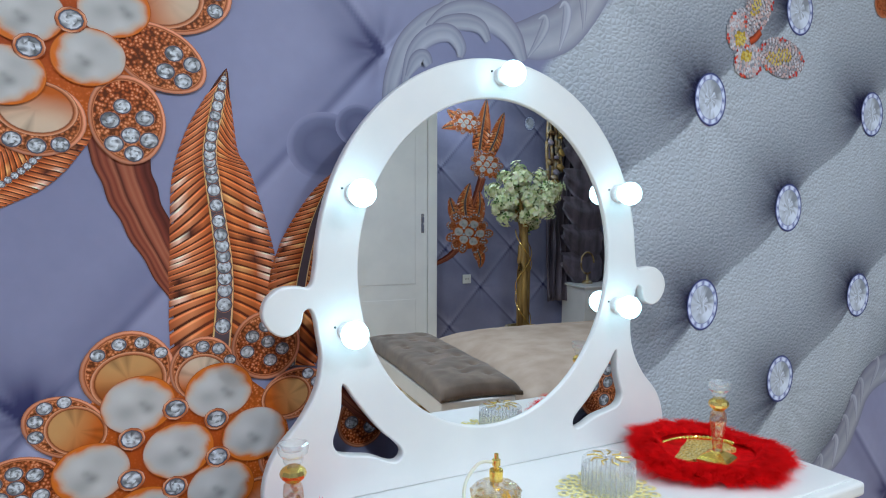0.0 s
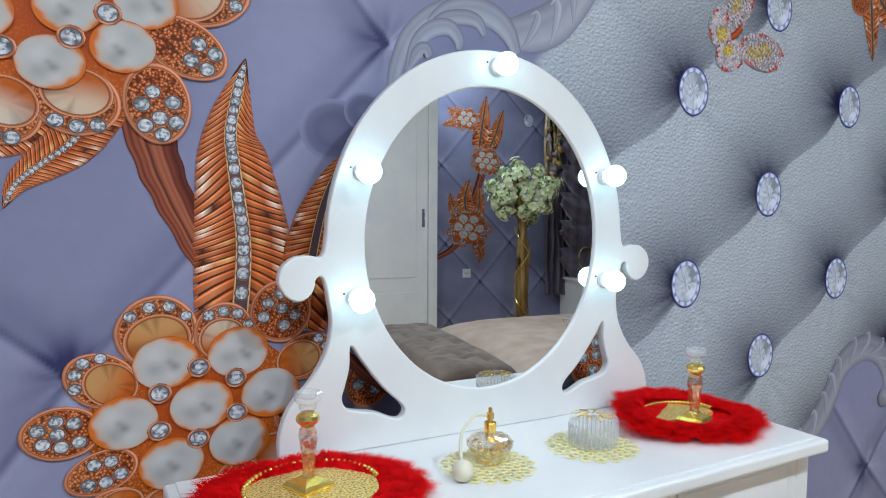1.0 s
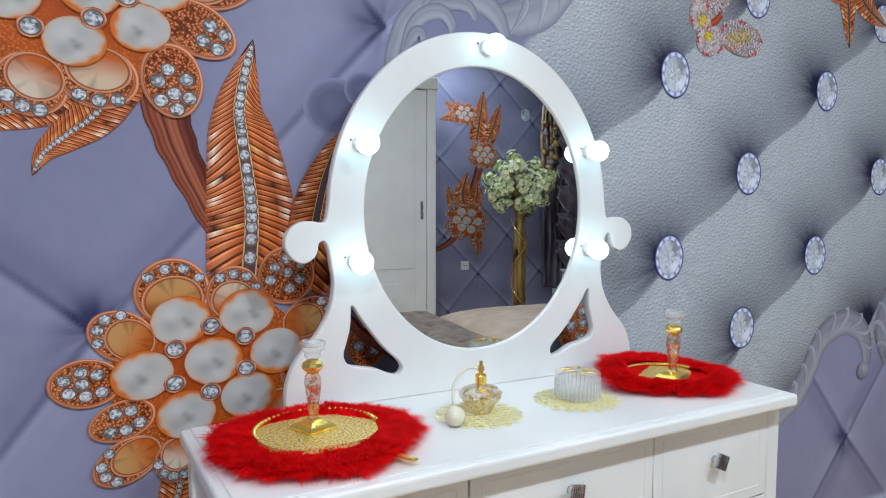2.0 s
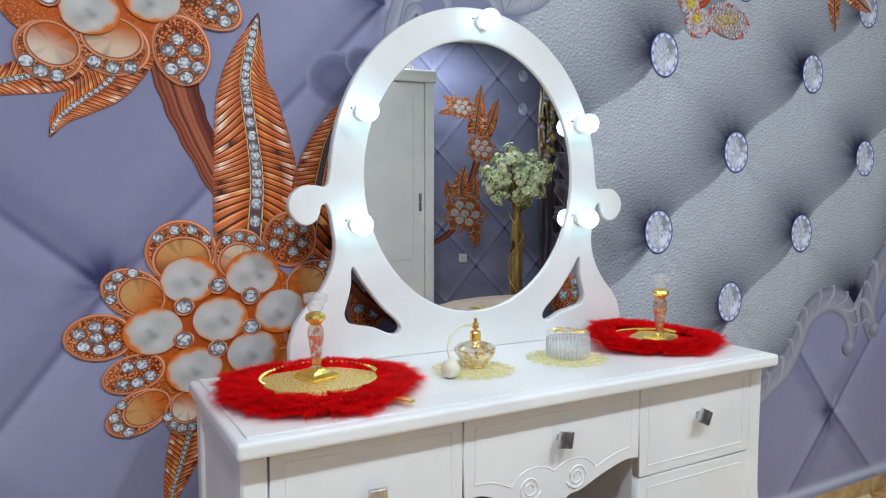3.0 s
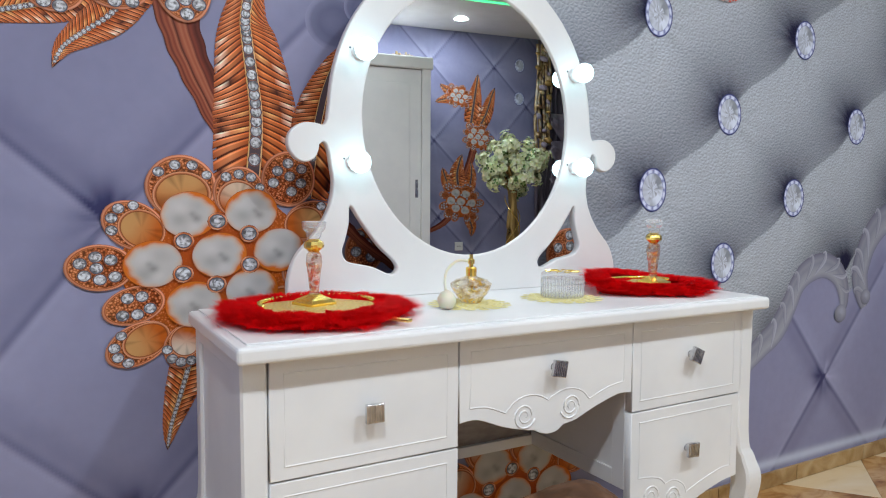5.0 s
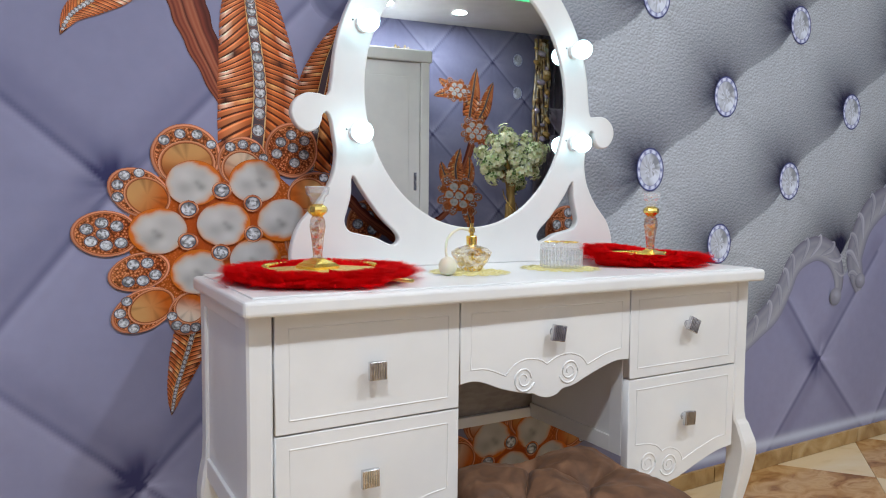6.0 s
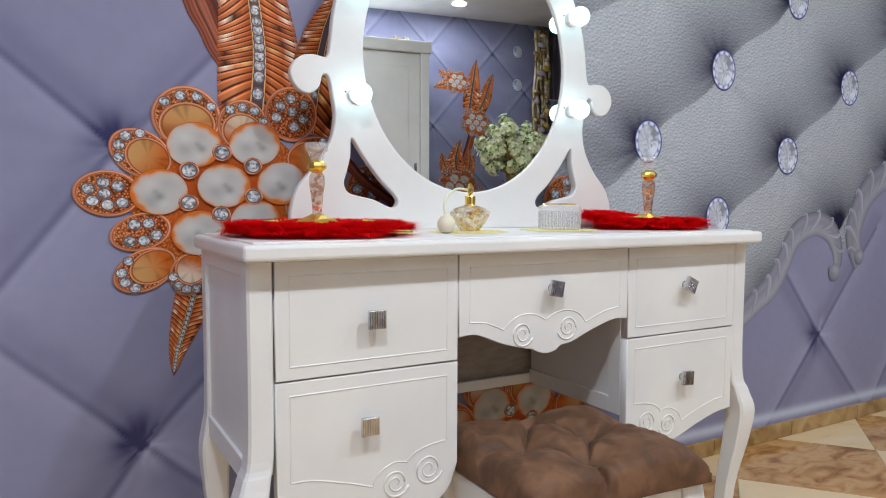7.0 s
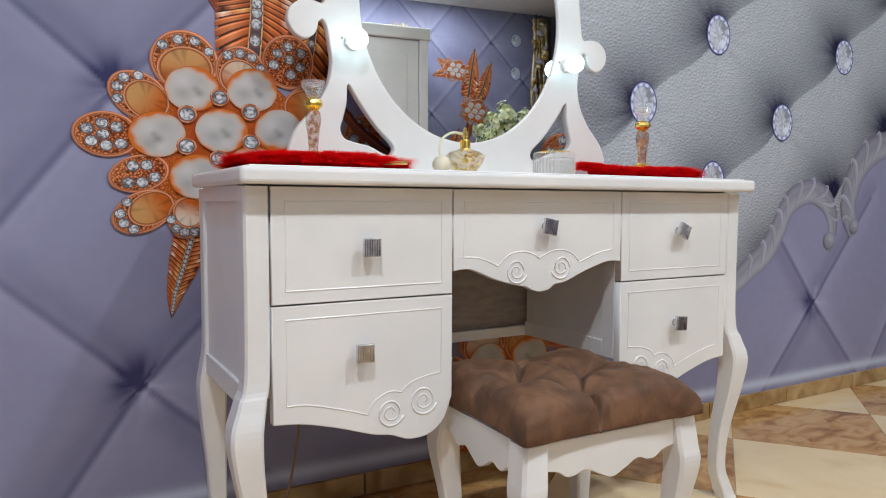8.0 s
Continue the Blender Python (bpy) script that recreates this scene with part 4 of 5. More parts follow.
C1, C0 = 0.2095, 0.55
gap = 0.0015
for sx in (-1, 1):
    side = (lambda a, b: (a, b)) if sx < 0 else (lambda a, b: (-b, -a))
    flip = (lambda pts: pts) if sx < 0 else (lambda pts: [(-a, b) for a, b in pts[::-1]])
    x0, x1 = side(-C0 + gap, -C1 - gap)
    drawer(x0, x1, 0.5575, 0.75, [(x0, 0.5575), (x1, 0.5575)], [(x0 + 0.023, 0.579), (x1 - 0.023, 0.579)], -0.38 if sx < 0 else 0.382, 0.648 if sx < 0 else 0.664, 0 if sx < 0 else 24)
    ctrl = [(-C0 + gap, 0.36), (-0.496, 0.354), (-0.436, 0.338), (-0.373, 0.317), (-0.337, 0.31), (-0.3, 0.297), (-0.259, 0.3), (-0.229, 0.323), (-C1 - gap, 0.366)]
    low = [*smooth_line([(-C0 + 0.0245, 0.388), (-0.49, 0.386), (-0.43, 0.37), (-0.38, 0.353)], 5), *smooth_line([(-0.379, 0.36), (-0.368, 0.376), (-0.34, 0.389), (-0.314, 0.385)], 5), *smooth_line([(-0.313, 0.388), (-0.298, 0.4), (-0.271, 0.408), (-C1 - 0.0245, 0.412)], 5)]
    drawer(x0, x1, 0.36, 0.5545, edge_line(flip(ctrl)), flip(low), -0.393 if sx < 0 else 0.379, 0.467 if sx < 0 else 0.455, 0 if sx < 0 else 4, [(sx * 0.337, 0.352, 0.027, sx), (sx * 0.271, 0.366, 0.029, sx)])
ctrl = [(-C1 + gap, 0.598), (-0.17, 0.599), (-0.112, 0.577), (-0.06, 0.563), (-0.042, 0.56), (-0.028, 0.553), (-0.006, 0.548), (0.016, 0.552), (0.03, 0.561), (0.06, 0.566), (0.11, 0.585), (0.17, 0.602), (C1 - gap, 0.601)]
low = [*smooth_line([(-0.186, 0.623), (-0.15, 0.62), (-0.108, 0.603)], 5), *smooth_line([(-0.106, 0.606), (-0.085, 0.623), (-0.059, 0.63), (-0.03, 0.626), (-0.009, 0.615)], 5), *smooth_line([(-0.007, 0.617), (0.015, 0.627), (0.045, 0.631), (0.075, 0.622), (0.093, 0.604)], 5), *smooth_line([(0.096, 0.604), (0.14, 0.62), (0.186, 0.628)], 5)]
drawer(-C1 + gap, C1 - gap, 0.596, 0.75, edge_line(ctrl), low, 0.003, 0.678, 10, [(-0.065, 0.592, 0.026, -1), (0.046, 0.596, 0.026, 1)])

# ---- mirror ----
MZ = 0.7832
mirror = thing("vanity_mirror", pose(0.767, -0.125, 0, 0, 0, -1.5), "oval mirror in a white scrolled frame with five lit round bulbs", "mirror")
half = smooth_line([(0.436, MZ), (0.436, 0.83), (0.418, 0.88), (0.375, 0.93), (0.347, 0.98), (0.338, 1.03), (0.343, 1.07), (0.348, 1.1), (0.356, 1.116), (0.366, 1.112), (0.369, 1.098), (0.378, 1.082), (0.398, 1.073), (0.42, 1.083), (0.434, 1.108), (0.428, 1.135), (0.405, 1.153), (0.378, 1.155), (0.358, 1.152), (0.35, 1.163)], 6)
arch = [(0.346 * math.cos(a), 1.176 + 0.379 * math.sin(a)) for a in [math.pi * i / 60 for i in range(61)]]
outer = [*half, *arch[1:-1], *[(-x, z) for x, z in half[::-1]]]
key = smooth_line([(0.3, 0.984), (0.303, 0.945), (0.311, 0.912), (0.318, 0.886), (0.308, 0.866), (0.282, 0.858), (0.249, 0.851), (0.216, 0.836), (0.198, 0.834), (0.19, 0.846), (0.198, 0.862), (0.228, 0.89), (0.255, 0.922), (0.28, 0.956)], 5, closed=True)
part("frame", slab([outer, ellipse(0, 1.176, 0.272, 0.306), key, [(-x, z) for x, z in key]], -0.001, 0.021, 0.003), WHITE, mirror)
glass = bmesh.new()
ring = [glass.verts.new((x, 0.005, z)) for x, z in ellipse(0, 1.176, 0.285, 0.32)]
deep = [glass.verts.new((x, 0.009, z)) for x, z in ellipse(0, 1.176, 0.285, 0.32)]
glass.faces.new(ring)
glass.faces.new(deep[::-1])
for i in range(96):
    glass.faces.new((ring[i], deep[i], deep[(i + 1) % 96], ring[(i + 1) % 96]))
part("mirror_glass", glass, MIRROR, mirror, "clear reflecting oval glass")
for a, z in ((0.01, 1.523), (-0.279, 1.307), (-0.293, 1.075), (0.292, 1.31), (0.297, 1.08)):
    bm = lathe([(0.017, 0), (0.0175, 0.012), (0.015, 0.016)], 20)
    bm.transform(pose(a, -0.001, z, 90))
    holder = part("bulb_holder", bm, WHITE, mirror, smooth=False)
    for k in (-1, 1):
        dot = lathe([(0.0022, 0), (0.002, 0.0012)], 8)
        dot.transform(pose(a + k * 0.021, -0.001, z - k * 0.008, 90))
        part("screw", dot, DARK, holder)
    bm = bmesh.new()
    bmesh.ops.create_uvsphere(bm, u_segments=24, v_segments=14, radius=0.0232, matrix=Matrix.Translation((a, -0.04, z)))
    part("bulb", bm, BULB, holder, "round lit white bulb", smooth=True)

# ---- motifs of the north wall's print ----
blossom(wall_north, 0.219, 0.879, 1.0)
feather(wall_north, [(0.285, 0.99), (0.297, 1.11), (0.299, 1.18), (0.293, 1.242), (0.282, 1.33), (0.279, 1.38), (0.292, 1.45), (0.309, 1.515)], 0.086, 1.0, ribs=38)
feather(wall_north, [(0.41, 1.0), (0.43, 1.13), (0.443, 1.195), (0.458, 1.25), (0.485, 1.31), (0.53, 1.37)], 0.056, 0.8, ribs=30)
feather(wall_north, [(0.165, 0.7), (0.152, 0.645), (0.134, 0.585), (0.117, 0.53), (0.108, 0.478)], 0.036, 0.9, ribs=24)
stem(wall_north, [(0.12, 1.46), (0.142, 1.37), (0.158, 1.31), (0.182, 1.25), (0.215, 1.18), (0.25, 1.11), (0.28, 1.05)], 0.046, 0.02)
upper = blossom(wall_north, 0.022, 1.567, 1.05, skip=(290, -45, -15, 250, 15, 205, 195), pearls=((0, 0), (0.113, 0.02), (0.077, -0.053), (-0.026, -0.087), (-0.12, -0.02), (-0.06, 0.085), (0.067, 0.11)), plump=0.88, stones=((0.056, -0.003), (0.003, -0.046), (0.05, 0.07), (-0.06, 0.03), (-0.09, -0.07)))
seven = [(0.35, 0, 0.0125), (0.0, 0.45, 0.0125), (-0.02, -0.45, 0.0125), (0.5, 0.46, 0.0125), (0.5, -0.46, 0.0125), (-0.3, -0.08, 0.0115), (0.76, 0.0, 0.0125)]
four = [(0.2, 0.34, 0.0125), (0.2, -0.3, 0.0125), (0.62, 0.3, 0.0125), (0.6, -0.32, 0.0125)]
crescent = [(0.62, 0.5, 0.0115), (0.72, 0.05, 0.0115), (0.62, -0.42, 0.0115)]
petal(upper, 0.03, 1.415, 0.056, 0.068, radians(-95), crescent, 3.2, True)
petal(upper, -0.075, 1.395, 0.055, 0.058, radians(-115), crescent, 3.1, True)
petal(upper, 0.155, 1.42, 0.07, 0.056, radians(-82), seven, 3.9)
petal(upper, 0.205, 1.52, 0.075, 0.05, radians(-25), four, 3.6)
petal(upper, 0.235, 1.62, 0.085, 0.06, radians(10), crescent, 2.8, True)
feather(wall_north, [(0.085, 1.43), (0.05, 1.385), (0.018, 1.345), (-0.025, 1.31), (-0.06, 1.278), (-0.079, 1.238)], 0.04, 0.9, ribs=30)
feather(wall_north, [(0.02, 1.4), (-0.06, 1.365), (-0.15, 1.335), (-0.26, 1.3)], 0.04, 0.7, ribs=30)
for bx, bz in ((1.487, 1.548), (2.19, 1.555), (1.812, 1.278), (1.48, 1.033), (2.16, 1.014), (1.803, 0.802), (1.83, 1.81), (2.52, 1.28), (2.5, 1.81)):
    button(wall_north, bx, bz)
butterfly(wall_north, 1.646, 1.71, 0.1)
feather(wall_north, [(2.27, 1.95), (2.29, 1.83), (2.305, 1.706)], 0.05, 0.9, gems=False, ribs=16)
feather(wall_north, [(2.3, 1.93), (2.4, 1.85), (2.52, 1.8)], 0.05, 0.9, gems=False, ribs=16)
petal(wall_north, 2.24, 1.9, 0.07, 0.05, radians(40), [(0.2, 0.2, 0.014)], 1.4)
# carved border above the mirror
carved(wall_north, [(0.6, 1.4, 0.5), (0.609, 1.497, 0.8), (0.621, 1.545, 0.9), (0.645, 1.595, 1.0), (0.687, 1.637, 1.0), (0.737, 1.672, 0.9), (0.762, 1.73, 0.7), (0.75, 1.82, 0.4)], 0.02, 0.7, dark=0.8)
carved(wall_north, [(0.69, 1.625, 0.4), (0.737, 1.655, 0.9), (0.796, 1.668, 1.1), (0.85, 1.658, 1.1), (0.89, 1.63, 0.9), (0.914, 1.585, 0.5)], 0.026, 0.8, dark=0.8)
carved(wall_north, [(0.68, 1.6, 0.3), (0.719, 1.635, 0.8), (0.77, 1.648, 1.0), (0.809, 1.643, 0.9), (0.828, 1.617, 0.5)], 0.017, 1.0, dark=0.74)
carved(wall_north, [(0.635, 1.5, 0.3), (0.657, 1.573, 0.8), (0.694, 1.612, 1.0), (0.738, 1.622, 1.0), (0.762, 1.6, 0.8), (0.762, 1.578, 0.4)], 0.018, 1.1, dark=0.82)
carved(wall_north, [(0.645, 1.53, 0.3), (0.663, 1.56, 0.9), (0.681, 1.57, 1.0), (0.692, 1.556, 0.6)], 0.016, 1.2, dark=0.8)
mass = [(0.89, 1.63, 0.03), (0.945, 1.636, 0.046), (1.01, 1.662, 0.05), (1.055, 1.7, 0.048), (1.1, 1.765, 0.05), (1.14, 1.85, 0.05), (1.2, 1.96, 0.04)]
carved(wall_north, mass, 1.0, 0.75, dark=0.78)
fluted(wall_north, mass, 4, (0.2, 0.75), 1.0, 0.8)
# two soft dark ovals, their shading painted into the print's colour
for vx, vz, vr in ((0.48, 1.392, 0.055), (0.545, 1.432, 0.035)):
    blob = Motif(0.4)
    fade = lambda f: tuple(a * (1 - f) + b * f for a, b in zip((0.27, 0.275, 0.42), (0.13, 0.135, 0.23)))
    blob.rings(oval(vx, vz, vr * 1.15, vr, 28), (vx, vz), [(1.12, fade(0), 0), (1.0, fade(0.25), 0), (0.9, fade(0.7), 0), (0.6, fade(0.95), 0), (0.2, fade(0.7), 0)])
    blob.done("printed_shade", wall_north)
# carved border beside the dresser
bough = [(1.88, 0.42, 0.035), (2.008, 0.503, 0.043), (2.096, 0.559, 0.047), (2.159, 0.639, 0.043), (2.2, 0.707, 0.042), (2.258, 0.752, 0.046), (2.347, 0.772, 0.046), (2.43, 0.746, 0.044), (2.475, 0.69, 0.036), (2.487, 0.625, 0.026), (2.465, 0.58, 0.012)]
sweep = [(2.62, 0.6, 0.02), (2.605, 0.65, 0.042), (2.584, 0.722, 0.052), (2.595, 0.777, 0.055), (2.634, 0.852, 0.055), (2.7, 0.915, 0.058), (2.79, 0.955, 0.055), (2.92, 0.985, 0.05), (3.1, 1.02, 0.03)]
carved(wall_north, bough, 1.0, 0.8, dark=0.72)
fluted(wall_north, bough, 5, (0.1, 0.42), 1.0)
fluted(wall_north, bough, 5, (0.52, 0.82), 1.0, 1.0)
carved(wall_north, sweep, 1.0, 0.9, dark=0.72)
fluted(wall_north, sweep, 7, (0.15, 0.85), 1.2, 1.0)
for vx, vz, vr, vd in ((2.466, 0.588, 0.034, 0.68), (2.625, 0.64, 0.03, 0.68)):
    volute(wall_north, vx, vz, vr, 2.2, vd)
# parts of the print that show through the mirror's cut-outs and under the table
blossom(wall_north, 0.98, 0.2, 1.1)
petal(wall_north, 0.55, 0.88, 0.055, 0.05, radians(70), [(0.3, 0, 0.012), (-0.2, 0.4, 0.012), (-0.2, -0.4, 0.012), (0.5, 0.5, 0.012)], 1.3)
stem(wall_north, [(0.47, 0.98), (0.54, 0.9), (0.66, 0.82)], 0.012, 0.012, 2.9)
petal(wall_north, 1.15, 0.86, 0.07, 0.06, radians(40), [(0.3, 0, 0.014), (-0.2, 0.4, 0.014), (-0.2, -0.4, 0.014), (0.55, 0.4, 0.014)], 1.3)

# motifs of the south wall's print, small in the mirror
SOUTH = pose(0, 0, 0, 0, 0, 180)


def rear_print(make):
    """Builds printed motifs in wall coordinates and turns them to face the room from the south wall."""
    before = set(wall_south.children)
    make()
    for o in set(wall_south.children) - before:
        o.matrix_basis = SOUTH


def rear_flowers():
    blossom(wall_south, -0.02, 1.0, 0.85, None, False)
    blossom(wall_south, -0.19, 1.62, 0.6, None, False)
    blossom(wall_south, 0.01, 2.0, 0.5, None, False)
    for ctrl, w in (([(0.0, 1.1), (0.02, 1.25), (0.0, 1.36), (-0.03, 1.45)], 0.06), ([(0.08, 1.1), (0.14, 1.22), (0.17, 1.32)], 0.045),
                    ([(-0.1, 1.1), (-0.13, 1.25), (-0.12, 1.38)], 0.045), ([(-0.12, 1.75), (-0.15, 1.95), (-0.17, 2.08), (-0.19, 2.22)], 0.06),
                    ([(-0.2, 1.7), (-0.28, 1.85), (-0.33, 2.0), (-0.37, 2.1)], 0.05), ([(0.05, 1.98), (0.16, 1.96), (0.25, 1.93)], 0.035), ([(0.06, 2.02), (0.15, 2.06), (0.2, 2.1)], 0.03),
                    ([(-0.1, 0.85), (-0.14, 0.75), (-0.13, 0.66)], 0.04)):
        feather(wall_south, ctrl, 1.35 * w, 0.8, gems=False, ribs=18)
    stem(wall_south, [(-0.15, 1.5), (-0.1, 1.35), (-0.02, 1.15)], 0.04, 0.03)
    stem(wall_south, [(0.02, 0.95), (0.15, 0.8), (0.3, 0.72)], 0.04, 0.02)
    button(wall_south, -0.634, 2.01)
    button(wall_south, -0.634, 2.33)


rear_print(rear_flowers)

# ---- on the dressing table ----
TOP = 0.7832


def fur_mat(x, y, rx, ry, seed, label, wild=1.0, heap=0.0):
    """A shaggy red fur mat with a beaded gold glitter centre; heap: how high its far side is bunched up."""
    r = np.random.default_rng(seed)
    t = thing("fur_mat", pose(x, y, TOP), label, "fur mat", "red fur mats")
    wob = lambda a: 1 + wild * (0.035 * np.sin(3 * a + seed) + 0.03 * np.sin(5 * a + 2 * seed))
    pile = lambda a, q: heap * np.clip(np.cos(a - 2.2), 0, 1) * q
    bm = bmesh.new()
    rings = []
    for k, h in ((0.88, 0.0005), (0.9, 0.008), (0.8, 0.016), (0.6, 0.011), (0.1, 0.01)):
        rings.append([bm.verts.new((rx * k * wob(a) * math.cos(a), ry * k * wob(a) * math.sin(a), h + (pile(a, k) if h > 0.001 else 0))) for a in [2 * math.pi * i / 40 for i in range(40)]])
    for a, b in zip(rings, rings[1:]):
        for i in range(40):
            bm.faces.new((a[i], a[(i + 1) % 40], b[(i + 1) % 40], b[i]))
    bm.faces.new(rings[-1])
    part("backing", bm, FUR, t, smooth=True)
    # strands gathered into locks that share a lean
    locks, each = 2200, 14
    n = locks * each
    la, lq = r.uniform(0, 2 * np.pi, locks), np.sqrt(r.uniform(0.43, 1.0, locks))
    ll, lr, lz = r.normal(0, 0.5, locks), r.uniform(0.016, 0.05, locks), r.uniform(-0.004, 0.02, locks)
    a = np.repeat(la, each) + r.normal(0, 0.04, n)
    q = np.clip(np.repeat(lq, each) + r.normal(0, 0.012, n), 0.5, 1.0)
    w = wob(a)
    root = np.stack([rx * q * w * np.cos(a), ry * q * w * np.sin(a), 0.004 + 0.016 * (1 - q ** 6) + pile(a, q)], -1)
    lean = a + np.repeat(ll, each) + r.normal(0, 0.22, n)
    reach = np.repeat(lr, each) * r.uniform(0.75, 1.1, n) * (0.45 + 0.55 * q)
    rise = np.repeat(lz, each) * (0.5 + 1.6 * (q - 0.66))  + r.normal(0, 0.0015, n)
    tip = root + np.stack([reach * np.cos(lean), reach * np.sin(lean), rise], -1)
    # the locks draw together at their tips
    heart = tip.reshape(locks, each, 3).mean(1).repeat(each, 0)
    tip = tip + 0.25 * (heart - tip)
    tip[:, 2] = np.maximum(tip[:, 2], 0.0015)
    mid = (root + tip) / 2 + np.array([0, 0, 0.005])
    side = np.stack([-np.sin(lean), np.cos(lean), np.zeros(n)], -1) * r.uniform(0.0004, 0.0009, n)[:, None]
    co = np.concatenate([root - side, root + side, mid - 0.7 * side, mid + 0.7 * side, tip])
    i = np.arange(n)
    me = bpy.data.meshes.new("fur")
    me.from_pydata(co.tolist(), [], [*np.stack([i, i + n, i + 3 * n, i + 2 * n], -1).tolist(), *np.stack([i + 2 * n, i + 3 * n, i + 4 * n], -1).tolist()])
    tagged(part("fur", me, FUR, t), "long red fur strands", kind="stuff")
    return t


def glitter_disc(parent, dx, dy, rx, ry, cover):
    """The gold cloth at the mat's middle, edged with small beads; cover: how far the fur hides its front."""
    bm = bmesh.new()
    ring = [bm.verts.new((dx + rx * math.cos(a) * (1 + 0.02 * math.sin(7 * a)), dy + max(ry * math.sin(a), -ry * cover), 0.019)) for a in [2 * math.pi * i / 60 for i in range(60)]]
    low = [bm.verts.new((v.co.x, v.co.y, 0.008)) for v in ring]
    bm.faces.new(ring)
    for i in range(60):
        bm.faces.new((ring[i], low[i], low[(i + 1) % 60], ring[(i + 1) % 60]))
    d = part("glitter_cloth", bm, GLITTER, parent, "gold glitter cloth with a beaded edge")
    bead_mesh = None
    for i in range(-1, 32):
        a = math.pi * i / 30
        if bead_mesh is None:
            bm = bmesh.new()
            bmesh.ops.create_icosphere(bm, subdivisions=1, radius=0.0046)
            b = part("bead", bm, GOLD, d, smooth=True)
            bead_mesh = b.data
        else:
            b = new("bead", bead_mesh)
            b.parent = d
        b.matrix_basis = pose(dx + rx * math.cos(a), dy + ry * math.sin(a), 0.024)


mat_left = fur_mat(0.328, -0.3, 0.162, 0.15, 1, "shaggy red fur mat with gold glitter centre under a candlestick")
glitter_disc(mat_left, 0.008, 0.018, 0.106, 0.098, 0.88)
mat_right = fur_mat(1.163, -0.292, 0.145, 0.125, 5, "shaggy red fur mat with beaded gold centre, partly folded over", 1.6, 0.022)
glitter_disc(mat_right, -0.018, 0.004, 0.088, 0.068, 0.3)
bm = box(-0.04, 0.04, -0.006, 0.006, 0, 0.006, 0.002)
clasp = part("gold_clasp", bm, GOLD, mat_left, "small flat gold clasp")
clasp.matrix_basis = pose(0.085, -0.138, 0.008, 0, 0, -65)


def candlestick(x, y, z):
    t = thing("candlestick", pose(x, y, z, 0, 0, 20), "small cut glass candlestick with gilded painted stem", "candlestick", "glass candlesticks")
    t.scale = (0.97, 0.97, 0.96)
    part("base", lathe([(0.042, 0), (0.042, 0.005), (0.034, 0.011), (0.015, 0.018), (0.011, 0.021)], 4, twist=math.pi / 4), GOLD, t, "square gilded glass foot")
    part("stem", lathe([(0.0105, 0.018), (0.0095, 0.026), (0.013, 0.06), (0.0165, 0.082), (0.015, 0.096), (0.0095, 0.104)], 6), AMBER, t, "gilded stem painted with red flowers")
    part("collar", lathe([(0.0095, 0.102), (0.0185, 0.11), (0.0195, 0.115), (0.0175, 0.121), (0.01, 0.126)], 10), GOLD, t, smooth=False)
    part("cup", lathe([(0.0095, 0.125), (0.014, 0.131), (0.015, 0.139), (0.0215, 0.145), (0.0235, 0.159), (0.0195, 0.1605), (0.0155, 0.15), (0.004, 0.147)], 8), CUT, t, "clear faceted glass cup")
    return t


candlestick(0.331, -0.276, TOP + 0.0193)
candlestick(1.138, -0.335, TOP + 0.0193)


def doily(x, y, r, label):
    """Crocheted lace: rings of little eyelets and a scalloped rim."""
    bm = bmesh.new()

    def eyelet(cx, cy, ro, ri, n=10):
        a = [bm.verts.new((cx + ro * math.cos(2 * math.pi * i / n), cy + ro * math.sin(2 * math.pi * i / n), 0.001)) for i in range(n)]
        b = [bm.verts.new((cx + ri * math.cos(2 * math.pi * i / n), cy + ri * math.sin(2 * math.pi * i / n), 0.0022)) for i in range(n)]
        for i in range(n):
            bm.faces.new((a[i], a[(i + 1) % n], b[(i + 1) % n], b[i]))

    for k, count in ((0.96, 18), (0.8, 24), (0.64, 20), (0.48, 16), (0.32, 10), (0.15, 5)):
        for i in range(count):
            a = 2 * math.pi * (i + 0.5 * (count % 4 == 0)) / count
            s = r * (0.13 if k > 0.9 else 0.1)
            eyelet(r * k * math.cos(a), r * k * math.sin(a), s, s * 0.42)
    ob = part("lace_doily", bm, LACE)
    ob.matrix_basis = pose(x, y, TOP)
    return tagged(ob, label, "doily", "lace doilies")


doily(0.656, -0.296, 0.08, "cream crocheted lace doily under the perfume bottle")
doily(0.888, -0.308, 0.084, "cream crocheted lace doily under the glass jar")

perfume = thing("perfume_bottle", pose(0.665, -0.288, TOP + 0.002), "squat faceted glass perfume bottle with gold atomizer", "perfume bottle")
part("body", lathe([(0.02, 0), (0.023, 0.004), (0.036, 0.022), (0.043, 0.034), (0.043, 0.04), (0.034, 0.048), (0.016, 0.053), (0.011, 0.056)], 10, facet=True), GILDED, perfume, "faceted iridescent glass with gold")
part("neck", lathe([(0.011, 0.055), (0.0115, 0.072), (0.0105, 0.074)], 16), GOLD, perfume, smooth=False)
part("spray_head", lathe([(0.0045, 0.073), (0.0045, 0.08), (0.007, 0.081), (0.007, 0.09), (0.004, 0.092), (0.0035, 0.1)], 14), GOLD, perfume)
hose = smooth_line([(-0.004, 0.002, 0.086), (-0.03, 0.004, 0.088), (-0.064, -0.012, 0.072), (-0.082, -0.034, 0.05), (-0.085, -0.045, 0.032)], 8)
part("hose", tube(hose, 0.0028, 8), MILK, perfume, "milky rubber hose", smooth=True)
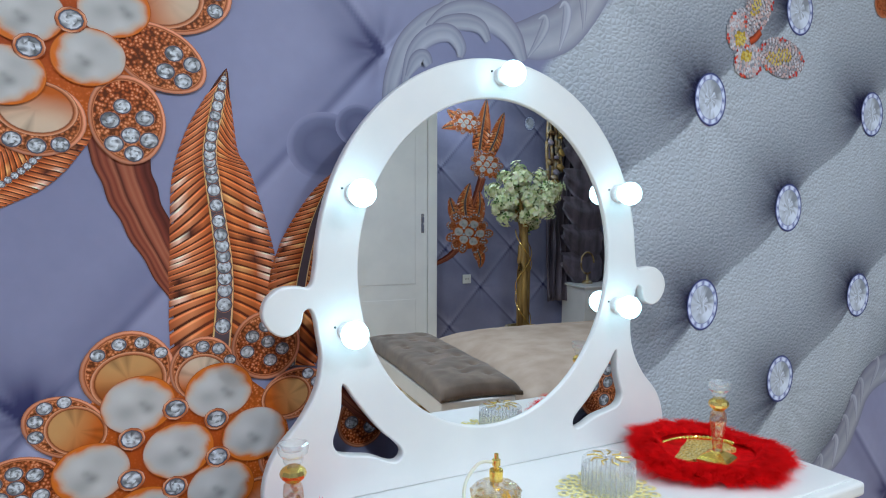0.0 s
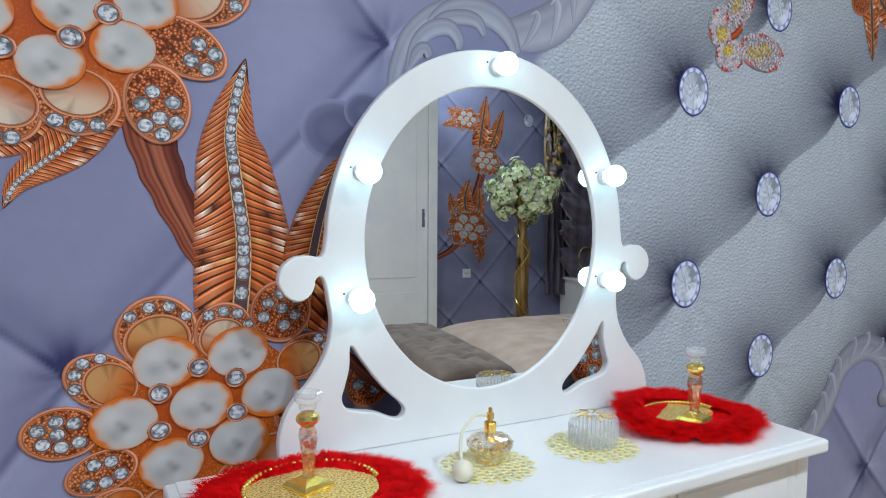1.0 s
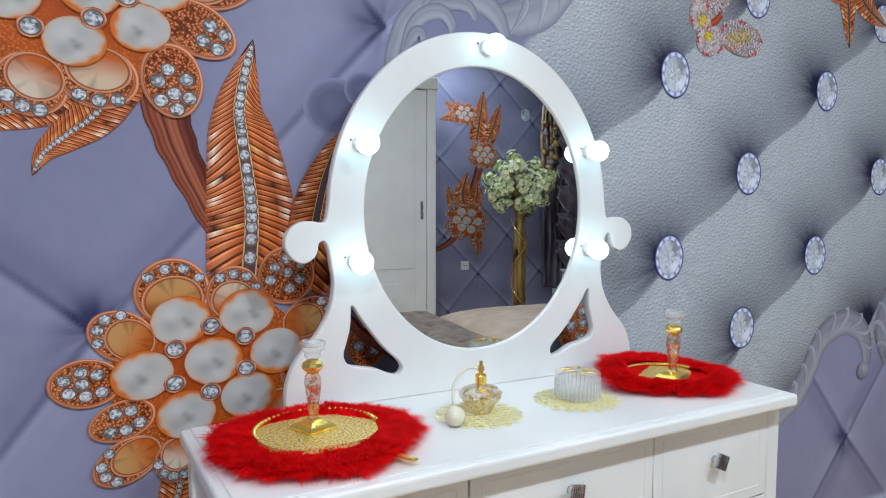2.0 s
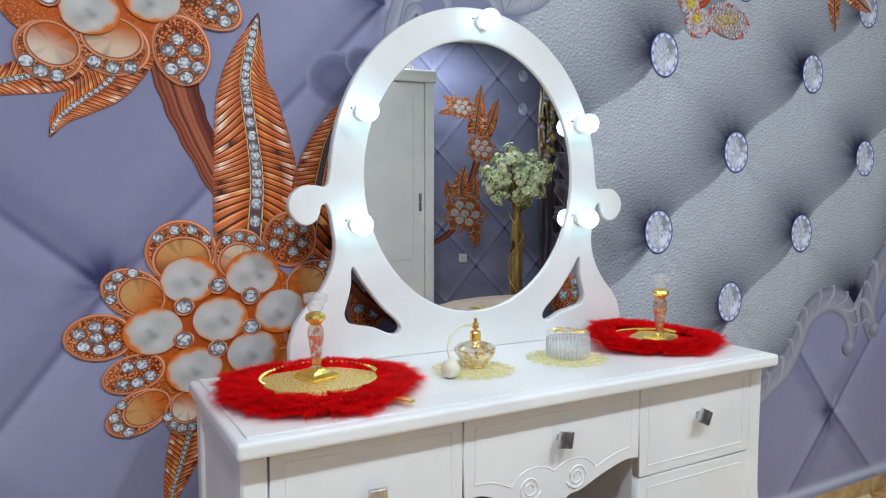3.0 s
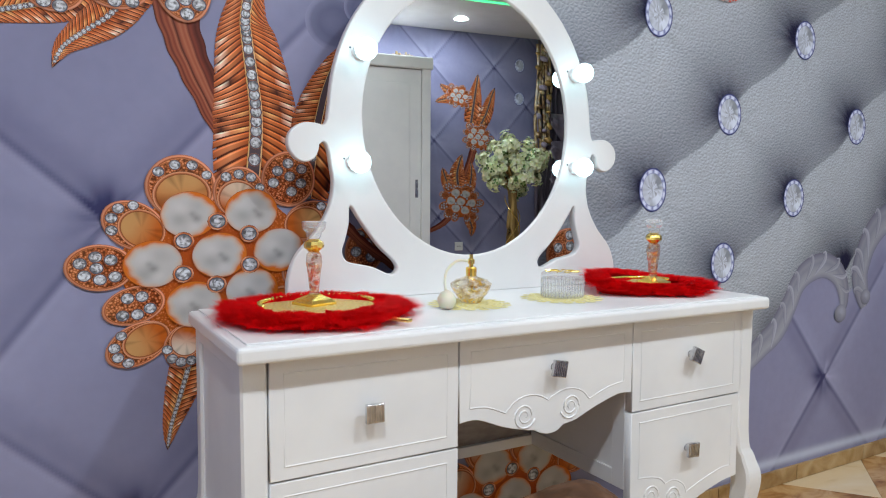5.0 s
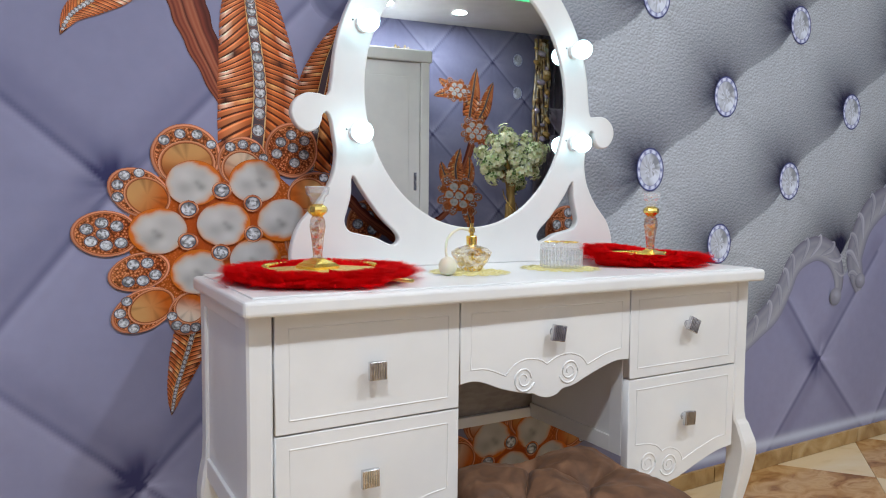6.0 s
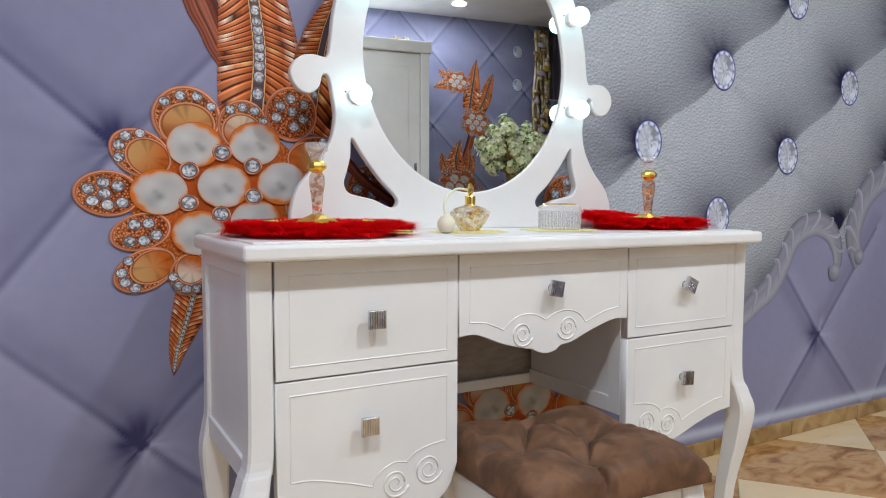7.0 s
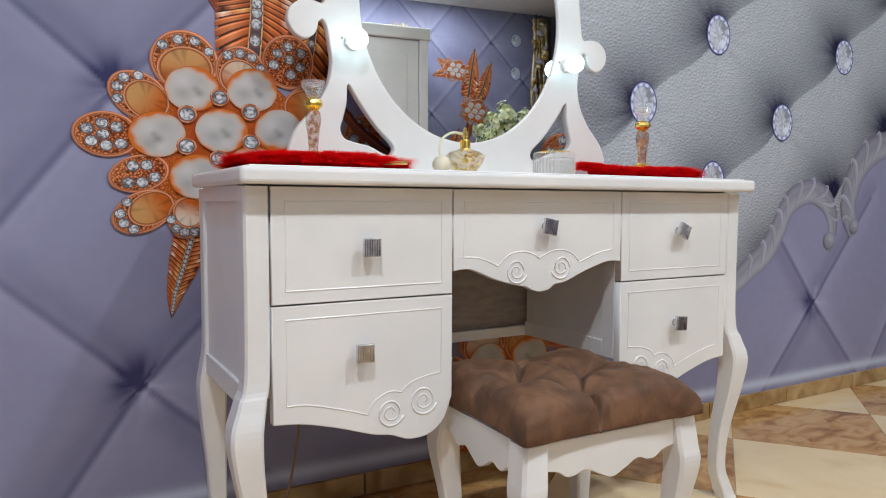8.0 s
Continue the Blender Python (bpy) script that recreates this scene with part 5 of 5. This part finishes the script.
part("squeeze_ball", lathe([(0.005, 0.0), (0.014, 0.004), (0.0185, 0.014), (0.0185, 0.022), (0.013, 0.032), (0.004, 0.037)], 18, at=(-0.085, -0.047, -0.001)), MILK, perfume, "milky rubber squeeze ball", smooth=True)

jar = thing("glass_jar", pose(0.895, -0.302, TOP + 0.0022), "round ribbed clear glass jar with gilt-patterned lid", "glass jar")
part("bowl", lathe([(0.045, 0), (0.0465, 0.003), (0.0465, 0.042), (0.0425, 0.042), (0.0415, 0.006), (0.01, 0.005)], 64, flute=-0.035), GLASS, jar, "ribbed clear glass bowl")
bm = bmesh.new()
for i in range(34):
    a = 2 * math.pi * i / 34
    tube([(0.0468 * math.cos(a), 0.0468 * math.sin(a), 0.003), (0.0468 * math.cos(a), 0.0468 * math.sin(a), 0.04)], 0.0013, 6, bm)
part("ribs", bm, RIBBED, jar, "raised upright glass ribs")
lid = part("lid", lathe([(0.046, 0.0425), (0.0475, 0.045), (0.0475, 0.052), (0.044, 0.055), (0.01, 0.057)], 40), GLASS, jar, "clear glass lid")
for i in range(9):
    a = 2 * math.pi * i / 9
    part("gilt_flourish", tube([(0.012 * math.cos(a + 0.3), 0.012 * math.sin(a + 0.3), 0.0575), (0.026 * math.cos(a), 0.026 * math.sin(a), 0.0575), (0.038 * math.cos(a + 0.25), 0.038 * math.sin(a + 0.25), 0.0565)], 0.0013, 6), GOLD, lid)

# ---- stool ----
SX, SY, SZ = 0.733, -0.53, 0.332
stool = thing("stool", pose(SX, SY, 0, 0, 0, -1.5), "white scalloped stool with tufted brown suede cushion", "stool")
SW, SD = 0.188, 0.157
for ax in (-1, 1):
    for ay in (-1, 1):
        rows = smooth_line([(0.0, SZ, 1.1), (0.005, 0.28, 1.15), (0.008, 0.24, 1.15), (-0.002, 0.14, 0.85), (-0.006, 0.06, 0.72), (0.004, 0.02, 0.8), (0.012, 0.0, 0.9)], 5)
        bm = bmesh.new()
        rings = []
        for o, z, k in rows:
            h = 0.0225 * k
            cx, cy = ax * (SW - 0.02 + o), ay * (SD - 0.02 + o)
            c = 0.22 * h
            rings.append([bm.verts.new((cx + a, cy + b, z)) for a, b in ((-h + c, -h), (h - c, -h), (h, -h + c), (h, h - c), (h - c, h), (-h + c, h), (-h, h - c), (-h, -h + c))])
        for a, b in zip(rings, rings[1:]):
            for i in range(8):
                bm.faces.new((a[i], b[i], b[(i + 1) % 8], a[(i + 1) % 8]))
        bm.faces.new(rings[0])
        bm.faces.new(rings[-1][::-1])
        part("leg", bm, WHITE, stool)


def apron(length):
    h = length / 2
    low = smooth_line([(-h, 0.282), (-0.8 * h, 0.276), (-0.68 * h, 0.265), (-0.55 * h, 0.265), (-0.4 * h, 0.271), (-0.2 * h, 0.258), (0, 0.247), (0.2 * h, 0.258), (0.4 * h, 0.271), (0.55 * h, 0.265), (0.68 * h, 0.265), (0.8 * h, 0.276), (h, 0.282)], 6)
    return slab([[*low, (h, SZ - 0.002), (-h, SZ - 0.002)]], -0.009, 0.009, 0.0012)


for ay in (-1, 1):
    part("apron", apron(2 * SW - 0.08), WHITE, stool).matrix_basis = pose(0, ay * (SD - 0.014), 0)
for ax in (-1, 1):
    part("apron", apron(2 * SD - 0.08), WHITE, stool).matrix_basis = pose(ax * (SW - 0.014), 0, 0, 0, 0, 90)
part("seat_board", box(-SW + 0.01, SW - 0.01, -SD + 0.01, SD - 0.01, SZ - 0.014, SZ, 0.002), WHITE, stool)


def pad(hw, hd, thick, knots, pull, nx, ny, creases=(), edge=0.06, seed=0):
    """A stuffed pad on z = 0, pulled down at knots and along the lines between them."""
    bm = bmesh.new()
    top, bot = [], []
    for j in range(ny + 1):
        for i in range(nx + 1):
            u, v = 2 * i / nx - 1, 2 * j / ny - 1
            x, y = hw * u, hd * v
            bulge = (max(0, 1 - abs(u) ** 6) * max(0, 1 - abs(v) ** 6)) ** 0.35
            corner = 1 + 0.035 * (abs(u) * abs(v)) ** 4 - 0.045 * (1 - min(abs(u), abs(v)) ** 2) * max(abs(u), abs(v)) ** 8
            dip = 0.0
            for kx, ky in knots:
                d = math.hypot(x - kx, y - ky)
                dip = max(dip, pull * math.exp(-d / (edge * 0.5)))
            for (ax, ay), (bx, by) in creases:
                t = min(1, max(0, ((x - ax) * (bx - ax) + (y - ay) * (by - ay)) / ((bx - ax) ** 2 + (by - ay) ** 2)))
                line = math.hypot(x - ax - t * (bx - ax), y - ay - t * (by - ay))
                dip = max(dip, pull * (0.32 * math.exp(-line / 0.026) + 0.42 * math.exp(-line / 0.005)))
            crumple = 0.006 * noise.noise((x * 15 + seed, y * 15, 1)) + 0.003 * noise.noise((x * 42, y * 42 + seed, 3)) + (0.005 * max(abs(u), abs(v)) ** 6 * noise.noise((x * 70, y * 70, seed + 7)) if creases else 0)
            z = thick * 0.3 + thick * 0.7 * bulge - dip + crumple * bulge
            top.append(bm.verts.new((x * corner, y * corner, z)))
            bot.append(bm.verts.new((x * corner, y * corner, thick * 0.1 * (1 - bulge))))
    w = nx + 1
    for j in range(ny):
        for i in range(nx):
            k = j * w + i
            bm.faces.new((top[k], top[k + 1], top[k + w + 1], top[k + w]))
            bm.faces.new((bot[k + w], bot[k + w + 1], bot[k + 1], bot[k]))
    rim = [*range(0, nx), *[nx + j * w for j in range(ny)], *[ny * w + nx - i for i in range(nx)], *[(ny - j) * w for j in range(ny)]]
    for a, b in zip(rim, rim[1:] + rim[:1]):
        bm.faces.new((top[b], top[a], bot[a], bot[b]))
    return bm


TUFTS = [(0.005, 0.12), (-0.09, 0.0), (0.06, 0.0), (-0.02, -0.1)]
SEAMS = [(TUFTS[0], TUFTS[1]), (TUFTS[2], TUFTS[3]), (TUFTS[2], (0.15, 0.02)), (TUFTS[3], (-0.035, -0.17)), (TUFTS[1], TUFTS[3]), (TUFTS[0], TUFTS[2]), (TUFTS[1], (-0.18, 0.02))]
cushion = part("cushion", pad(0.191, 0.174, 0.085, TUFTS, 0.05, 130, 116, SEAMS, 0.07), SUEDE, stool, "tufted brown suede seat cushion", smooth=True)
cushion.matrix_basis = pose(-0.007, 0, SZ)

# cord of the mirror's bulbs, hanging behind the drawers
cord = part("cord", tube(smooth_line([(0.36, -0.09, 0.5), (0.365, -0.085, 0.36), (0.36, -0.08, 0.22), (0.33, -0.09, 0.08), (0.3, -0.1, 0.004), (0.45, -0.12, 0.004), (0.6, -0.06, 0.004)], 8), 0.0028, 8), CORD, smooth=True)
tagged(cord, "thin brown electric cord hanging behind the dressing table", "cord")

# ---- far end of the room, seen in the mirror ----
wardrobe = thing("wardrobe", rear(-0.52, 0.004), "tall white wardrobe with sliding panelled doors and cornice", "wardrobe")
part("body", box(-2.0, 0, 0, 0.56, 0, 2.1, 0.003), WHITE, wardrobe)
part("cornice", box(-2.02, 0.02, 0, 0.62, 2.1, 2.2, 0.012), WHITE, wardrobe)
part("end_stile", box(-0.075, 0, 0.56, 0.605, 0, 2.1, 0.004), WHITE, wardrobe)
for k in range(2):
    x1 = -0.08 - 0.95 * k
    d = part("door", box(x1 - 0.945, x1, 0.562, 0.585, 0.06, 2.095, 0.002), WHITE, wardrobe)
    part("door_panel", box(x1 - 0.84, x1 - 0.1, 0.585, 0.59, 0.62, 1.98, 0.004), WHITE, d)
    part("door_panel", box(x1 - 0.84, x1 - 0.1, 0.585, 0.59, 0.2, 0.5, 0.004), WHITE, d)
    part("recessed_pull", box(x1 - 0.05, x1 - 0.025, 0.584, 0.5875, 1.03, 1.18, 0.003), CHROME, d, "dark metal recessed pull")
for k in range(7):
    part("gilt_ornament", lathe([(0.006, 0), (0.014, 0.012), (0.01, 0.024 + 0.012 * (k % 3)), (0.003, 0.03 + 0.012 * (k % 3))], 8, at=(-0.13 - 0.028 * k, 0.5, 2.2)), GILT, wardrobe)

bed = thing("bed", rear(-0.98, 1.5), "wide bed under a plain beige spread", "bed")
part("bed_base", box(0.03, 2.1, 0.03, 1.57, 0.02, 0.27, 0.01), TAUPE, bed)
spread = part("bedspread", pad(1.06, 0.8, 0.34, [], 0.0, 60, 46, (), seed=4), SPREAD, bed, "smooth beige bedspread", smooth=True)
spread.matrix_basis = pose(1.05, 0.8, 0.125)

bench = thing("bench", rear(-1.19, 2.3), "long white bench with tufted taupe velvet seat beside the bed", "bench")
part("bench_frame", box(-0.19, 0.19, -0.64, 0.64, 0.28, 0.37, 0.006), WHITE, bench)
for ax in (-1, 1):
    for ay in (-1, 1):
        part("leg", lathe([(0.022, 0), (0.02, 0.02), (0.026, 0.2), (0.03, 0.28)], 12, at=(ax * 0.15, ay * 0.58, 0)), WHITE, bench, smooth=True)
knots = [(-0.1 + 0.1 * (k % 3), -0.52 + 0.13 * k) for k in range(9)] + [(0.1 - 0.1 * (k % 3), -0.45 + 0.13 * k) for k in range(8)]
seat = part("seat", pad(0.2, 0.66, 0.1, knots, 0.03, 30, 90, (), 0.04, 2), TAUPE, bench, "tufted taupe velvet seat", smooth=True)
seat.matrix_basis = pose(0, 0, 0.37)

stand = thing("nightstand", rear(1.2, 0.3), "white nightstand with one drawer beside the bed", "nightstand")
part("body", box(-0.25, 0.25, -0.2, 0.2, 0.06, 0.5, 0.004), WHITE, stand)
part("top", box(-0.27, 0.27, -0.22, 0.22, 0.5, 0.52, 0.004), WHITE, stand)
drw = part("drawer", box(-0.22, 0.22, 0.2, 0.212, 0.3, 0.47, 0.003), WHITE, stand)
part("knob", lathe([(0.014, 0), (0.016, 0.01), (0.008, 0.02)], 12, at=(0, 0.225, 0.375)), DARK, drw)
loop = [(0.07 * math.cos(a), 0.0, 0.19 + 0.1 * math.sin(a)) for a in [2 * math.pi * i / 30 for i in range(26)]]
ornament = thing("table_ornament", rear(1.1, 0.3, 0.52), "curled gilt wire ornament standing on the nightstand", "ornament")
part("loop", tube(loop, 0.008, 8), GILT, ornament, smooth=True)
part("foot", lathe([(0.05, 0), (0.045, 0.02), (0.012, 0.035), (0.01, 0.1)], 20), GILT, ornament, smooth=True)


def blossom_tree(m):
    t = thing("blossom_tree", m, "artificial tree of white blossoms on a gold-wrapped trunk", "artificial tree")
    part("pot", lathe([(0.1, 0), (0.14, 0.22), (0.15, 0.24), (0.13, 0.24), (0.12, 0.2)], 28), GILT, t, smooth=True)
    for k in range(5):
        a = 2 * math.pi * k / 5
        path = smooth_line([(0.025 * math.cos(a), 0.025 * math.sin(a), 0.2), (0.03 * math.cos(a + 0.5), 0.03 * math.sin(a + 0.5), 0.7), (0.022 * math.cos(a + 1), 0.022 * math.sin(a + 1), 1.1), (0.17 * math.cos(a + 1), 0.17 * math.sin(a + 1), 1.3)], 6)
        part("trunk", tube(path, 0.03, 8, taper=lambda q: 1 - 0.7 * q ** 3), TRUNK, t, smooth=True)
    for s in (1, -1):
        path = [(0.066 * math.cos(s * 9 * q + 1), 0.066 * math.sin(s * 9 * q + 1), 0.25 + 0.8 * q) for q in [i / 60 for i in range(61)]]
        part("string", tube(path, 0.004, 5), GOLD, t)
    r = random.Random(8)
    co, faces, gco, gfaces = [], [], [], []
    for cl in range(58):
        d = Vector((r.gauss(0, 1), r.gauss(0, 1), r.gauss(0.1, 0.85))).normalized()
        c = Vector((0, 0, 1.32)) + Vector((d.x * 0.265, d.y * 0.265, d.z * 0.26)) * r.uniform(0.55, 1.08)
        for f in range(48):
            e = Vector((r.gauss(0, 1), r.gauss(0, 1), r.gauss(0, 1))).normalized()
            p = c + e * r.uniform(0.02, 0.066)
            out = (e + 0.6 * d).normalized()
            s1 = out.orthogonal().normalized()
            s2 = out.cross(s1)
            size = r.uniform(0.018, 0.03)
            tgt, fl, n = (co, faces, 5) if r.random() < 0.86 else (gco, gfaces, 3)
            spin = r.uniform(0, 6)
            for k in range(n):
                a = 2 * math.pi * k / n + spin
                v = math.cos(a) * s1 + math.sin(a) * s2
                u = -math.sin(a) * s1 + math.cos(a) * s2
                b = len(tgt)
                tgt.extend([p, p + size * (0.6 * v + 0.42 * u + 0.25 * out), p + size * (1.1 * v + 0.35 * out), p + size * (0.6 * v - 0.42 * u + 0.25 * out)])
                fl.append((b, b + 1, b + 2, b + 3))
    for nm, c, f, mt, lb in (("blossoms", co, faces, PETAL, "dense white blossom clusters"), ("leaves", gco, gfaces, LEAF, "green leaves between the blossoms")):
        me = bpy.data.meshes.new(nm)
        me.from_pydata([tuple(v) for v in c], [], f)
        tagged(part(nm, me, mt, t, lb), kind="stuff")


blossom_tree(rear(0.21, 0.71))


def curtain(m, width, z0, z1):
    t = thing("curtain", m, "gathered mauve satin curtain with gilt braid and floral edge", "curtain")
    bm = bmesh.new()
    rows = []
    for j in range(41):
        z = z0 + (z1 - z0) * j / 40
        pinch = 1 - 0.25 * math.exp(-((z - 1.15) / 0.25) ** 2)
        rows.append([bm.verts.new((width * i / 120 * pinch, 0.035 * math.sin(i * 0.62 + 0.4 * math.sin(3 * z)) + 0.015 * math.sin(i * 0.21 + 5 * z), z)) for i in range(121)])
    for a, b in zip(rows, rows[1:]):
        for i in range(120):
            bm.faces.new((a[i], a[i + 1], b[i + 1], b[i]))
    bmesh.ops.solidify(bm, geom=bm.faces[:], thickness=0.004)
    part("drape", bm, CURTAIN, t, "mauve satin drape", smooth=True)
    r = random.Random(3)
    for k in range(5):
        x = -0.03 + 0.035 * k
        part("braid", tube([(x + 0.015 * math.sin(9 * q + k), 0.06, z1 - 0.05 - (1.35 - 0.1 * k) * q) for q in [i / 24 for i in range(25)]], 0.016, 7), GILT, t, "twisted gilt braid", smooth=True)
    for k in range(26):
        z = z1 - 0.1 - 0.045 * k
        bm = bmesh.new()
        bmesh.ops.create_icosphere(bm, subdivisions=2, radius=r.uniform(0.025, 0.045), matrix=Matrix.LocRotScale((0.02 + r.uniform(-0.06, 0.08), 0.085, z), Euler((r.random(), r.random(), r.random())), (1, 0.5, 0.7)))
        part("flower_applique", bm, (GILT, TRUNK, CURTAIN)[k % 3], t, smooth=True)
    for k in range(5):
        # swags of the drape, gathered towards the wall's edge
        z = 1.85 - 0.26 * k
        bm = bmesh.new()
        rows = []
        for j in range(9):
            v = j / 8
            rows.append([bm.verts.new((0.1 + 0.42 * u, 0.09 + 0.05 * math.sin(math.pi * v) + 0.012 * math.sin(14 * v + k), z - 0.3 * v * (0.35 + 0.65 * u) - 0.12 * math.sin(math.pi * u) * v)) for u in [i / 14 for i in range(15)]])
        for p, q in zip(rows, rows[1:]):
            for i in range(14):
                bm.faces.new((p[i], p[i + 1], q[i + 1], q[i]))
        bmesh.ops.solidify(bm, geom=bm.faces[:], thickness=0.004)
        part("swag", bm, CURTAIN, t, smooth=True)


curtain(rear(0.74, 0.16), 0.75, 0.35, 2.55)

outlet = thing("wall_outlet", rear(0, 0.0, 0.57), "square white wall outlet", "wall outlet")
part("plate", box(-0.041, 0.041, 0.0, 0.011, -0.041, 0.041, 0.003), SOCKET, outlet)
for sx in (-1, 1):
    bm = lathe([(0.005, 0), (0.005, 0.001)], 10)
    bm.transform(pose(sx * 0.011, 0.0125, 0, 90))
    part("contact", bm, DARK, outlet)

# ---- skirting and floor tiles ----
bm = box(-0.208, 0.208, -0.009, 0.0035, 0.001, 0.055, 0.0012, seg=1)
first = None
for k in range(16):
    x = -1.48 + 0.42 * k - 0.01
    if first is None:
        first = part("skirting_tile", bm, SKIRT_TILE, wall_north)
        ob = first
    else:
        ob = new("skirting_tile", first.data)
        ob.parent = wall_north
    ob.matrix_basis = pose(x + 0.15, -0.001, 0)

SIDE, TURN_DEG = 0.45, 38.8
ca, sa = math.cos(radians(TURN_DEG)), math.sin(radians(TURN_DEG))
first = {}


def clipped(poly, x0, x1, y0, y1):
    """Cuts a polygon to a rectangle, as the tiler cuts the pieces along the walls."""
    for axis, bound, sign in ((0, x0, 1), (0, x1, -1), (1, y0, 1), (1, y1, -1)):
        out = []
        for a, b in zip(poly, poly[1:] + poly[:1]):
            da, db = sign * (a[axis] - bound), sign * (b[axis] - bound)
            if da >= 0:
                out.append(a)
            if da * db < 0:
                t = da / (da - db)
                out.append((a[0] + t * (b[0] - a[0]), a[1] + t * (b[1] - a[1])))
        poly = out
        if len(poly) < 3:
            return []
    return poly


for i in range(-16, 16):
    for j in range(-16, 16):
        u, v = (i + 0.5) * SIDE, (j + 0.5) * SIDE
        x, y = 2.343 + u * ca + v * sa, -0.246 + u * sa - v * ca
        h = SIDE / 2 - 0.001
        corners = [(x + a * ca - b * sa, y + a * sa + b * ca) for a, b in ((-h, -h), (h, -h), (h, h), (-h, h))]
        cut = clipped(corners, X0 + 0.001, X1 - 0.001, -4.998, -0.001)
        if not cut:
            continue
        mat = BROWN_TILE if (i + j) % 2 == 0 else CREAM_TILE
        if len(cut) == 4 and all(math.dist(a, b) < 1e-6 for a, b in zip(cut, corners)):
            if mat not in first:
                ob = part("floor_tile", box(-h, h, -h, h, -0.012, 0, 0.0008, seg=1), mat, FLOOR)
                first[mat] = ob.data
            else:
                ob = new("floor_tile", first[mat])
                ob.parent = FLOOR
            ob.matrix_basis = pose(x, y, 0, 0, 0, TURN_DEG + 90 * ((i * 7 + j * 3) % 4))
        else:
            bm = bmesh.new()
            lo, hi = ([bm.verts.new((a - x, b - y, z)) for a, b in cut] for z in (-0.012, 0.0))
            bm.faces.new(lo[::-1])
            bm.faces.new(hi)
            for k in range(len(cut)):
                bm.faces.new((lo[k], lo[(k + 1) % len(cut)], hi[(k + 1) % len(cut)], hi[k]))
            part("floor_tile", bm, mat, FLOOR).matrix_basis = pose(x, y, 0)
